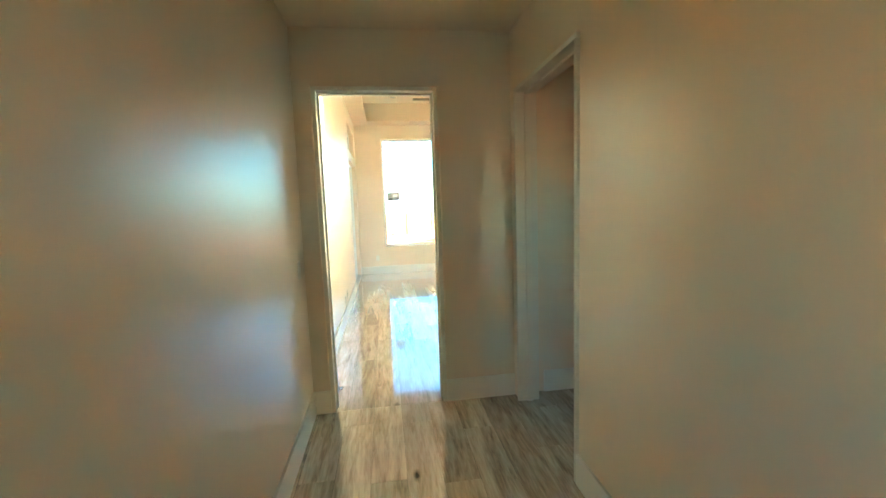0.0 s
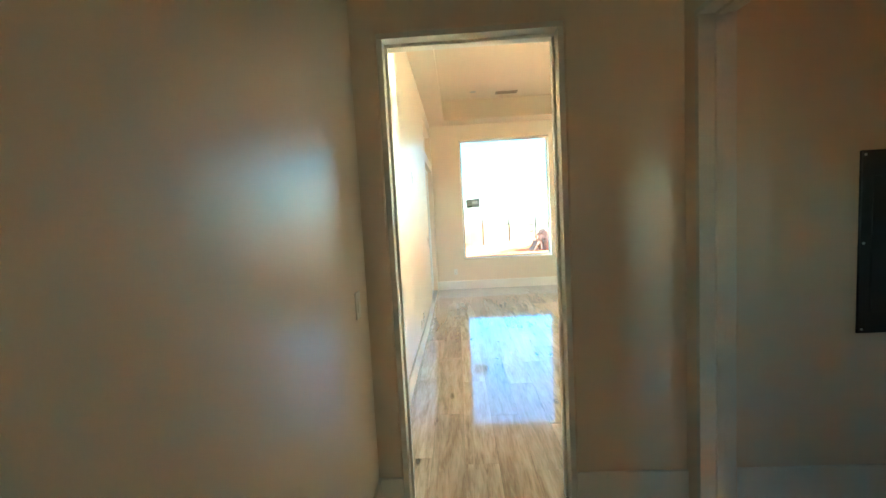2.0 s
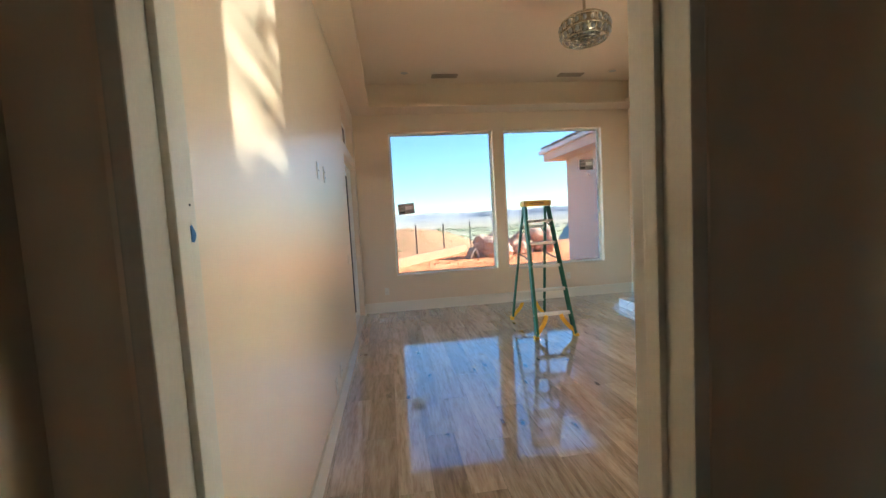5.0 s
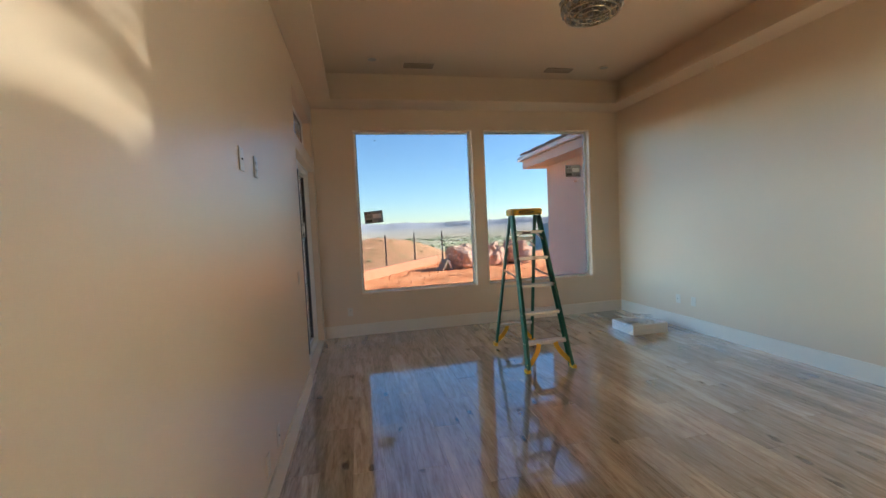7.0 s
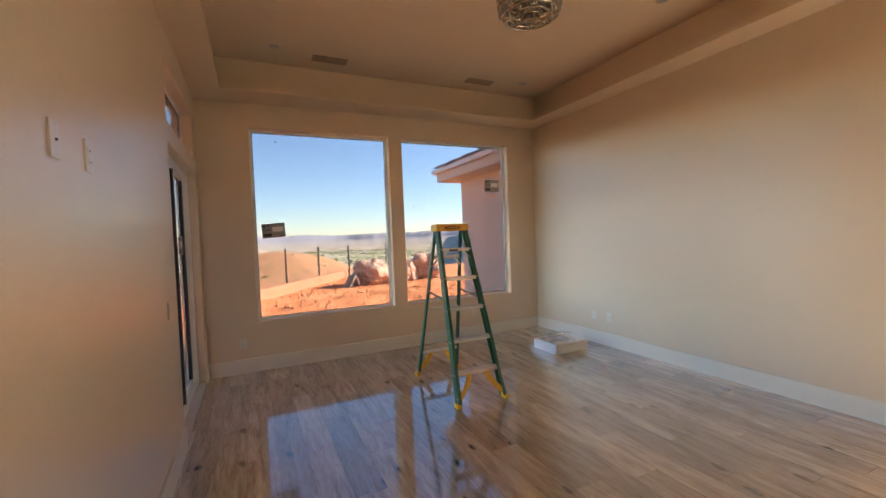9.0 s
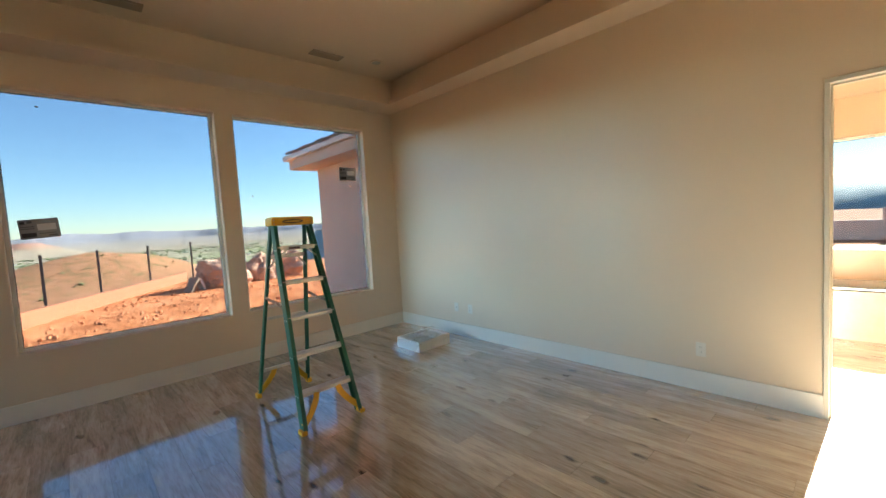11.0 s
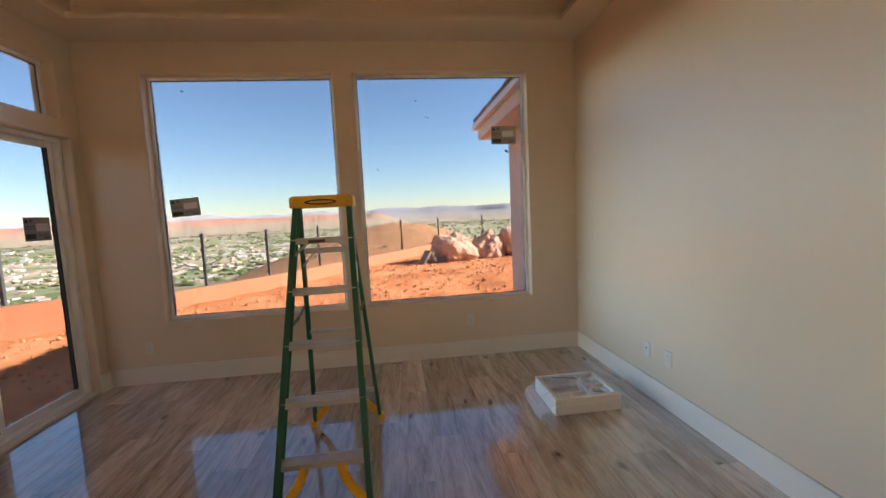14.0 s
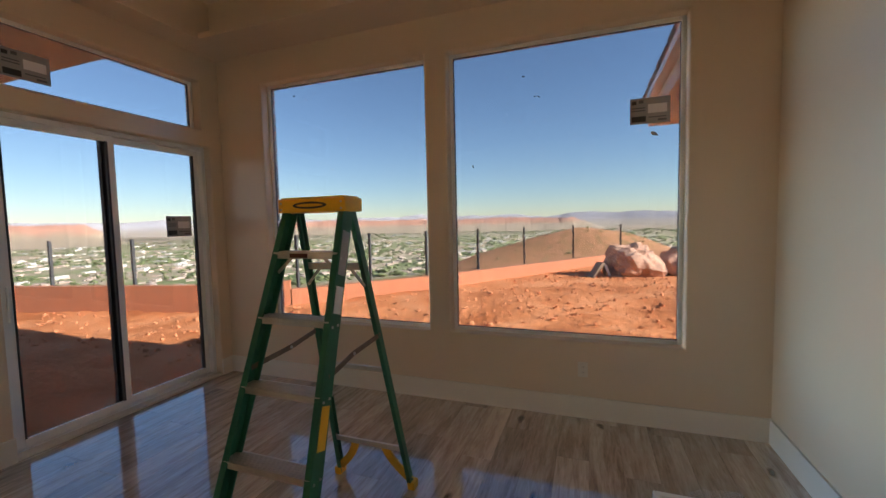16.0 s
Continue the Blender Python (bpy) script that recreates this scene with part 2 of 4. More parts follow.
M_FOAM = mat("white_foam", (0.8, 0.78, 0.74), rough=0.8, vary=0.05, fine=320, bump=0.25, dist=0.0015)
M_PAPER = mat("printed_paper", (0.78, 0.78, 0.8), rough=0.7, vary=0.03, bump=0.02)
M_INK = mat("grey_ink", (0.12, 0.12, 0.13), rough=0.7, vary=0.1, bump=0)
M_STICKER = mat("grey_label_film", (0.33, 0.33, 0.34), rough=0.5, vary=0.06, bump=0)
M_TAPE = mat("blue_masking_tape", (0.06, 0.2, 0.5), rough=0.7, vary=0.1, fine=300, bump=0.2)
M_STUCCO = mat("pink_beige_stucco", (0.72, 0.57, 0.47), rough=0.92, vary=0.07, scale=2, fine=70, bump=0.5, dist=0.006)
M_FASCIA = mat("beige_fascia_paint", (0.72, 0.6, 0.5), rough=0.6, vary=0.05)
M_TILE = mat("grey_roof_tile", (0.26, 0.21, 0.19), rough=0.85, vary=0.3, scale=5, fine=60, bump=0.3, rand=0.2)
M_BLOCK = mat("red_split_block", (0.46, 0.17, 0.085), rough=0.95, vary=0.15, scale=4, fine=50, bump=0.5, dist=0.008, rand=0.04)
M_ROCK = mat("red_sandstone", (0.54, 0.31, 0.21), rough=0.95, vary=0.3, scale=1.6, fine=22, bump=0.7, dist=0.03)
M_POST = mat("dark_steel_post", (0.06, 0.06, 0.06), rough=0.6, vary=0.2)
M_WOODOLD = mat("weathered_board", (0.3, 0.22, 0.15), rough=0.85, vary=0.25, scale=6, fine=60, bump=0.3)
M_GROUND = terrain_material()
M_TUB = mat("white_acrylic", (0.8, 0.8, 0.78), rough=0.15, vary=0.02, bump=0)
M_MARBLE = mat("pale_stone_slab", (0.68, 0.64, 0.58), rough=0.18, vary=0.1, scale=3, fine=20, bump=0.02)
M_FOLIAGE = mat("valley_foliage", (0.15, 0.17, 0.07), rough=0.9, vary=0.4, scale=0.05, fine=0.8, bump=0)
M_TOWN = mat("pale_town_walls", (0.58, 0.53, 0.47), rough=0.8, vary=0.35, scale=0.02, fine=0.1, bump=0)
M_TOWNROOF = mat("town_roofs", (0.5, 0.38, 0.31), rough=0.9, vary=0.4, scale=0.02, fine=0.1, bump=0)
# Dark scrub paled on purpose: the view's haze is put into its colour.
M_HILL = mat("hazed_scrub_hillside", (0.34, 0.39, 0.36), rough=1.0, vary=0.4, scale=0.08, fine=0.7, bump=0)
M_CRYSTAL = mat("smoky_crystal", (0.45, 0.43, 0.4), rough=0.06, vary=0.2, scale=30, bump=0, spec=0.9, coat=0.6)
M_LENS = mat("frosted_lens", (0.42, 0.39, 0.34), rough=0.4, vary=0.02, bump=0)
M_PANEL = mat("black_panel_steel", (0.012, 0.012, 0.012), rough=0.32, vary=0.2, bump=0.03)


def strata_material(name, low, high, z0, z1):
    """Eroded rock: one colour on the talus, another above it for cliffs or painted haze, with gullied blotches."""
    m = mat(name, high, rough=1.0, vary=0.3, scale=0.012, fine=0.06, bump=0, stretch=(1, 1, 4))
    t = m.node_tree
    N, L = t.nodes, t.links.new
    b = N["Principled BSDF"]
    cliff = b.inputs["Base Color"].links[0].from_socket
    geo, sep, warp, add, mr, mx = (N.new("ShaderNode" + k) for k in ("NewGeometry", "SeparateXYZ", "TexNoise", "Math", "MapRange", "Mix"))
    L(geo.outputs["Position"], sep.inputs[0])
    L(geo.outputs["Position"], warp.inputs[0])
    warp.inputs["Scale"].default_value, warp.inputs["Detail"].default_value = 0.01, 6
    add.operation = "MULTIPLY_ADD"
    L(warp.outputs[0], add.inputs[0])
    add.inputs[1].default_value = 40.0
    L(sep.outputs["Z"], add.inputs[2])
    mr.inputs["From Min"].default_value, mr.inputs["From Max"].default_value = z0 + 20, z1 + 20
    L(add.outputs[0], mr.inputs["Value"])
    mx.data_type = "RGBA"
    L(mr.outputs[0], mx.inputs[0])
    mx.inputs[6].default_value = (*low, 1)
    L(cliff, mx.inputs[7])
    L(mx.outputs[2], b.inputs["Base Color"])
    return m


def film_material():
    m = bpy.data.materials.new("clear_plastic_film")
    m.use_nodes = True
    t = m.node_tree
    b = t.nodes["Principled BSDF"]
    b.inputs["Base Color"].default_value = (0.85, 0.85, 0.88, 1)
    b.inputs["Roughness"].default_value = 0.22
    b.inputs["Alpha"].default_value = 0.2
    return m


M_FILM = film_material()
M_MESA = strata_material("red_mesa_rock", (0.36, 0.275, 0.19), (0.42, 0.21, 0.145), -25, 5)
# The far range's upper colour is distance haze painted into the rock.
M_RANGE = strata_material("hazed_far_range_rock", (0.36, 0.30, 0.24), (0.36, 0.34, 0.36), -30, 25)

# ---- mesh helpers ----


def box(bm, x0, x1, y0, y1, z0, z1, m=None, bev=0.0):
    """A box between two corners, turned by m about the origin, with its edges rounded by bev."""
    made = bmesh.ops.create_cube(bm, size=1)["verts"]
    for v in made:
        v.co = Vector((x0 + (v.co.x + 0.5) * (x1 - x0), y0 + (v.co.y + 0.5) * (y1 - y0), z0 + (v.co.z + 0.5) * (z1 - z0)))
    if bev:
        edges = {e for v in made for e in v.link_edges}
        made = bmesh.ops.bevel(bm, geom=list(edges), offset=bev, segments=2, affect="EDGES", profile=0.6)["verts"]
    if m is not None:
        bmesh.ops.transform(bm, matrix=m, verts=list({v for v in made}))
    return bm


def bar(bm, a, b, w, d, up=(0, 0, 1), bev=0.0):
    """A bar of section w by d from point a to point b; d lies along the up direction."""
    a, b = Vector(a), Vector(b)
    z = (b - a).normalized()
    y = (Vector(up) - z * z.dot(Vector(up))).normalized()
    x = y.cross(z)
    m = Matrix.Translation(a) @ Matrix((x, y, z)).transposed().to_4x4()
    return box(bm, -w / 2, w / 2, -d / 2, d / 2, 0, (b - a).length, m, bev)


def rod(bm, a, b, r0, r1=None, n=12):
    a, b = Vector(a), Vector(b)
    z = (b - a).normalized()
    q = z.to_track_quat("Z", "Y").to_matrix().to_4x4()
    bmesh.ops.create_cone(bm, cap_ends=True, segments=n, radius1=r0, radius2=r0 if r1 is None else r1, depth=(b - a).length, matrix=Matrix.Translation((a + b) / 2) @ q)
    return bm


def ring(bm, c, r, t, n=40, k=8, h=None):
    """A torus round z at c: radius r, tube t."""
    vs = []
    for i in range(n):
        a = 2 * math.pi * i / n
        row = []
        for j in range(k):
            p = 2 * math.pi * j / k
            q = r + t * math.cos(p)
            row.append(bm.verts.new((c[0] + q * math.cos(a), c[1] + q * math.sin(a), c[2] + (h or t) * math.sin(p))))
        vs.append(row)
    for i in range(n):
        for j in range(k):
            bm.faces.new((vs[i][j], vs[(i + 1) % n][j], vs[(i + 1) % n][(j + 1) % k], vs[i][(j + 1) % k]))
    return bm


def mesh_of(name, bm, material, smooth=False):
    me = bpy.data.meshes.new(name)
    bmesh.ops.recalc_face_normals(bm, faces=bm.faces)
    bm.to_mesh(me)
    bm.free()
    me.materials.append(material)
    if smooth:
        for p in me.polygons:
            p.use_smooth = True
    return me


def part(name, bm, material, parent=None, label="", smooth=False):
    ob = new(name, mesh_of(name, bm, material, smooth))
    if parent is not None:
        ob.parent = parent
    return tagged(ob, label)


def thing(name, label, category, m=None, group="", kind=""):
    ob = new(name)
    if m is not None:
        ob.matrix_basis = m
    return tagged(ob, label, category, group, kind)


def B():
    return bmesh.new()


def structure(name, bm, material, label="", bevel=0.0, category="", smooth=False):
    ob = new(name, mesh_of(name, bm, material, smooth))
    tagged(ob, label, category, kind="structure")
    if bevel:
        mod = ob.modifiers.new("bevel", "BEVEL")
        mod.width, mod.segments, mod.limit_method, mod.angle_limit = bevel, 3, "ANGLE", radians(40)
    return ob


def wall(name, axis, near, far, u0, u1, z0, z1, holes=(), material=None, label="", bevel=0.014):
    """A wall slab across one axis ("x" or "y"), from near to far, with rectangular holes (u0, u1, z0, z1) that go through it."""
    us = sorted({u0, u1, *[h[k] for h in holes for k in (0, 1) if u0 <= h[k] <= u1]})
    zs = sorted({z0, z1, *[h[k] for h in holes for k in (2, 3) if z0 <= h[k] <= z1]})
    bm, seen = B(), {}

    def vert(u, z, d):
        key = (u, z, d)
        if key not in seen:
            seen[key] = bm.verts.new((d, u, z) if axis == "x" else (u, d, z))
        return seen[key]

    def solid(i, j):
        if not (0 <= i < len(us) - 1 and 0 <= j < len(zs) - 1):
            return False
        u, z = (us[i] + us[i + 1]) / 2, (zs[j] + zs[j + 1]) / 2
        return not any(h[0] < u < h[1] and h[2] < z < h[3] for h in holes)

    for i in range(len(us) - 1):
        for j in range(len(zs) - 1):
            if not solid(i, j):
                continue
            a, b, c, d = us[i], us[i + 1], zs[j], zs[j + 1]
            for dd in (near, far):
                bm.faces.new([vert(u, z, dd) for u, z in ((a, c), (b, c), (b, d), (a, d))])
            for ok, (p, q) in ((solid(i - 1, j), ((a, c), (a, d))), (solid(i + 1, j), ((b, c), (b, d))), (solid(i, j - 1), ((a, c), (b, c))), (solid(i, j + 1), ((a, d), (b, d)))):
                if not ok:
                    bm.faces.new([vert(*p, near), vert(*q, near), vert(*q, far), vert(*p, far)])
    bmesh.ops.dissolve_limit(bm, angle_limit=0.01, verts=bm.verts, edges=bm.edges)
    return structure(name, bm, material or M_WALL, label, bevel)


# ---- the plan ----
WEST, EAST, SOUTH, NORTH = -0.44, 4.43, 3.44, 9.60   # inner faces of the bedroom
HALL_W, HALL_E, HALL_N, HALL_S = -0.44, 1.11, 3.30, -2.4
SOFFIT, TRAY, HALL_TOP = 3.31, 3.72, 2.75
DOOR = (-0.313, 0.56, 2.36)                          # doorway into the bedroom: x, x, head
SLIDER = (7.80, 9.46, 2.40)
TRANSOM = (7.80, 9.378, 2.562, 3.045)
WIN_A, WIN_B = (0.130, 1.905), (2.108, 3.900)
SILL, HEAD = 0.615, 3.008
BATH_DOOR = (3.74, 4.60, 2.40)
CLOSET = (2.23, 3.20, 2.32)
BATH_E, BATH_S, BATH_N = 7.63, 2.9, 6.4

# floors
bm = B()
box(bm, -0.7, 8.0, -2.6, 9.9, -0.16, -0.012)
structure("floor", bm, M_GROUT, "grey grout bed under glazed wood-look planks")

# bedroom walls
wall("wall_north", "y", NORTH, NORTH + 0.2, -0.6, EAST + 0.07, -0.01, SOFFIT + 0.2, [(*WIN_A, SILL, HEAD), (*WIN_B, SILL, HEAD)], label="greige painted wall with two large picture windows")
wall("wall_west", "x", WEST - 0.2, WEST, SOUTH - 0.14, NORTH + 0.1, -0.01, SOFFIT + 0.2, [(SLIDER[0], SLIDER[1], -0.02, SLIDER[2]), TRANSOM], label="greige satin wall with a sliding door and transom")
wall("wall_east", "x", EAST, EAST + 0.14, SOUTH, NORTH + 0.2, -0.01, SOFFIT + 0.2, [(BATH_DOOR[0], BATH_DOOR[1], -0.02, BATH_DOOR[2])], label="plain greige wall with a bathroom doorway")
wall("wall_south", "y", HALL_N, SOUTH, WEST - 0.06, EAST + 0.14, -0.01, SOFFIT + 0.2, [(DOOR[0], DOOR[1], -0.02, DOOR[2])], label="greige wall between hallway and bedroom")

# tray ceiling
tx0, tx1, ty0, ty1 = -0.14, 4.10, 3.95, 9.15
LIP, BACK = 0.05, 0.19                                # thin lip, with the tray's sides set back above it
bm = B()
for z0, z1, k in ((SOFFIT, SOFFIT + LIP, 0.0), (SOFFIT + LIP, TRAY + 0.1, BACK)):
    box(bm, WEST - 0.1, tx0 - k * 0.4, SOUTH - 0.1, NORTH + 0.1, z0, z1)
    box(bm, tx1 + k, EAST + 0.1, SOUTH - 0.1, NORTH + 0.1, z0, z1)
    box(bm, tx0 - k * 0.4, tx1 + k, ty1 + k, NORTH + 0.1, z0, z1)
    box(bm, tx0 - k * 0.4, tx1 + k, SOUTH - 0.1, ty0 - k, z0, z1)
structure("ceiling_soffit", bm, M_CEIL, "greige dropped soffit round a tray ceiling")
bm = B()
box(bm, WEST - 0.2, EAST + 0.2, SOUTH - 0.2, NORTH + 0.2, TRAY, TRAY + 0.3)
structure("ceiling", bm, M_CEIL, "flat greige tray ceiling")

# hallway
# Its hole is an unseen opening, added to bring sky light into the hall.
wall("wall_hall_west", "x", HALL_W - 0.15, HALL_W, HALL_S, HALL_N + 0.1, -0.01, HALL_TOP + 0.1, [(-2.1, -1.5, 1.2, 2.2)], label="satin greige hallway wall")
wall("wall_hall_east", "x", HALL_E, HALL_E + 0.14, HALL_S, HALL_N + 0.07, -0.01, HALL_TOP + 0.1, [(CLOSET[0], CLOSET[1], -0.02, CLOSET[2])], label="greige hallway wall with a side doorway")
# The small hole here is added too, out of view, to brighten the side room.
wall("wall_hall_south", "y", HALL_S - 0.15, HALL_S, HALL_W - 0.15, 4.6, -0.01, HALL_TOP + 0.1, [(2.9, 3.25, 1.4, 1.9)], label="greige wall closing the hallway")
bm = B()
box(bm, HALL_W - 0.1, 4.6, HALL_S - 0.1, HALL_N - 0.002, HALL_TOP, HALL_TOP + 0.12)
structure("ceiling_hall", bm, M_CEIL, "flat greige hallway ceiling")
wall("wall_closet_east", "x", 4.0, 4.15, HALL_S, HALL_N - 0.003, -0.01, HALL_TOP + 0.1, label="greige wall of the side room")

# bathroom
wall("wall_bath_east", "x", BATH_E, BATH_E + 0.18, BATH_S, BATH_N, -0.01, 2.9, [(3.55, 5.4, 0.95, 2.32)], label="bathroom wall with a wide window over the tub")
wall("wall_bath_north", "y", BATH_N, BATH_N + 0.14, EAST + 0.14, BATH_E + 0.18, -0.01, 2.9, label="plain bathroom wall")
wall("wall_bath_south", "y", BATH_S - 0.14, BATH_S, EAST + 0.14, BATH_E + 0.18, -0.01, 2.9, label="plain bathroom wall")
bm = B()
box(bm, EAST + 0.14, BATH_E + 0.18, BATH_S - 0.14, BATH_N + 0.14, 2.8, 2.95)
structure("ceiling_bath", bm, M_CEIL, "flat greige bathroom ceiling")


# ---- trim ----
def baseboard(runs):
    for x0, x1, y0, y1 in runs:
        bm = B()
        box(bm, x0, x1, y0, y1, -0.008, 0.172, bev=0.004)
        structure("baseboard", bm, M_TRIM, "tall flat white baseboard")


b_ = 0.015
baseboard([
    (WEST, EAST, NORTH - b_, NORTH + 0.002), (EAST - b_, EAST + 0.002, BATH_DOOR[1], NORTH - b_), (EAST - b_, EAST + 0.002, SOUTH + b_, BATH_DOOR[0]),
    (WEST - 0.002, WEST + b_, SOUTH + 0.001, SLIDER[0]), (WEST - 0.002, WEST + b_, SLIDER[1], NORTH - b_), (DOOR[1] + 0.001, EAST, SOUTH - 0.002, SOUTH + b_),
    (HALL_W - 0.002, HALL_W + b_, HALL_S, HALL_N - b_), (HALL_W, DOOR[0] - 0.001, HALL_N - b_, HALL_N + 0.002), (DOOR[1] + 0.001, HALL_E - 0.001, HALL_N - b_, HALL_N + 0.002),
    (HALL_E - b_, HALL_E + 0.002, HALL_S, CLOSET[0]), (HALL_E + 0.24, 4.0, HALL_N - b_, HALL_N + 0.002),
])


def door_frame(name, axis, u0, u1, head, near, far, label):
    """A painted jamb lining a doorway: two legs and a head, each with a door stop, a few millimetres proud of the wall."""
    f = thing(name, label, "door frame", kind="structure")
    t, stop = 0.028, 0.013

    def piece(nm, a0, a1, z0, z1, d0, d1):
        bm = B()
        if axis == "y":
            box(bm, a0, a1, d0, d1, z0, z1, bev=0.003)
        else:
            box(bm, d0, d1, a0, a1, z0, z1, bev=0.003)
        part(nm, bm, M_JAMB, f)

    n, g = near - 0.012, far + 0.012
    mid = n + (g - n) * 0.42
    piece("jamb", u0 - t, u0, -0.005, head, n, g)
    piece("jamb", u1, u1 + t, -0.005, head, n, g)
    piece("head_jamb", u0 - t, u1 + t, head + 0.001, head + t, n, g)
    piece("door_stop", u0 - 0.001, u0 + stop, -0.005, head - stop, mid, mid + 0.04)
    piece("door_stop", u1 - stop, u1 + 0.001, -0.005, head - stop, mid, mid + 0.04)
    piece("door_stop", u0, u1, head - stop, head + 0.002, mid, mid + 0.04)
    return f


door_frame("door_frame_1", "y", DOOR[0] + 0.028, DOOR[1] - 0.028, DOOR[2] - 0.028, HALL_N, SOUTH, "cream painted jamb of an open bedroom doorway")
door_frame("door_frame_2", "x", CLOSET[0] + 0.028, CLOSET[1] - 0.028, CLOSET[2] - 0.028, HALL_E, HALL_E + 0.14, "cream painted jamb of a side doorway")
door_frame("door_frame_3", "x", BATH_DOOR[0] + 0.028, BATH_DOOR[1] - 0.028, BATH_DOOR[2] - 0.028, EAST, EAST + 0.14, "cream painted jamb of the bathroom doorway")

tape = thing("masking_tape", "torn piece of blue masking tape on the door jamb", "tape", pose(DOOR[0] + 0.0295, 3.432, 1.525) @ Matrix.Diagonal((1, 0.5, 0.45, 1)))
bm = B()
vs = [bm.verts.new((0, y, z)) for y, z in ((-0.02, 0.03), (-0.012, 0.036), (-0.004, 0.026), (0.014, 0.004), (0.012, -0.012), (-0.002, -0.03), (-0.019, -0.028))]
fc = bm.faces.new(vs)
ex = bmesh.ops.extrude_face_region(bm, geom=[fc])["geom"]
bmesh.ops.translate(bm, verts=[v for v in ex if isinstance(v, bmesh.types.BMVert)], vec=(0.0012, 0, 0))
part("tape_strip", bm, M_TAPE, tape)
strike = thing("strike_hole", "small chipped latch holes in the door jamb", "strike", pose(DOOR[0] + 0.0285, 3.43, 1.52))
for y, z, r in ((0, 0.055, 0.0022), (-0.012, -0.01, 0.0014)):
    bm = B()
    rod(bm, (0, y, z), (0.001, y, z), r)
    part("screw_hole", bm, M_SLOT, strike)


# ---- windows ----
def picture_window(name, u0, u1, z0, z1, axis, at, inward, label, fw=0.03):
    """A fixed pane in a slim white frame. at: the plane of the glass; inward: the sign of the way into the room."""
    w = thing(name, label, "window", kind="structure")
    d0, d1 = sorted((at - 0.03 * inward, at + 0.03 * inward))

    def b_at(a0, a1, c0, c1, e0, e1, bev=0.004):
        bm = B()
        if axis == "y":
            return box(bm, a0, a1, e0, e1, c0, c1, bev=bev)
        return box(bm, e0, e1, a0, a1, c0, c1, bev=bev)

    for a0, a1, c0, c1 in ((u0, u0 + fw, z0, z1), (u1 - fw, u1, z0, z1), (u0 + fw, u1 - fw, z0, z0 + fw), (u0 + fw, u1 - fw, z1 - fw, z1)):
        part("window_frame", b_at(a0, a1, c0, c1, d0, d1), M_VINYL, w)
    s = 0.006
    e0, e1 = sorted((at + 0.004 * inward, at + 0.012 * inward))
    for a0, a1, c0, c1 in ((u0 + fw, u0 + fw + s, z0 + fw, z1 - fw), (u1 - fw - s, u1 - fw, z0 + fw, z1 - fw), (u0 + fw + s, u1 - fw - s, z0 + fw, z0 + fw + s), (u0 + fw + s, u1 - fw - s, z1 - fw - s, z1 - fw)):
        part("glazing_seal", b_at(a0, a1, c0, c1, e0, e1, 0), M_DARK, w)
    pane = part("pane", b_at(u0 + fw - 0.005, u1 - fw + 0.005, z0 + fw - 0.005, z1 - fw + 0.005, at - 0.003, at + 0.003, 0), M_GLASS, w)
    pane.visible_shadow = False
    return w


picture_window("window_1", *WIN_A, SILL, HEAD, "y", NORTH + 0.12, -1, "large picture window with a slim white frame")
picture_window("window_2", *WIN_B, SILL, HEAD, "y", NORTH + 0.12, -1, "large picture window with a slim white frame and specks on the glass")
picture_window("window_3", TRANSOM[0], TRANSOM[1], TRANSOM[2], TRANSOM[3], "x", WEST - 0.13, 1, "narrow transom window above the sliding door")
picture_window("window_4", 3.55, 5.4, 0.95, 2.32, "x", BATH_E + 0.1, -1, "wide bathroom window above the tub")


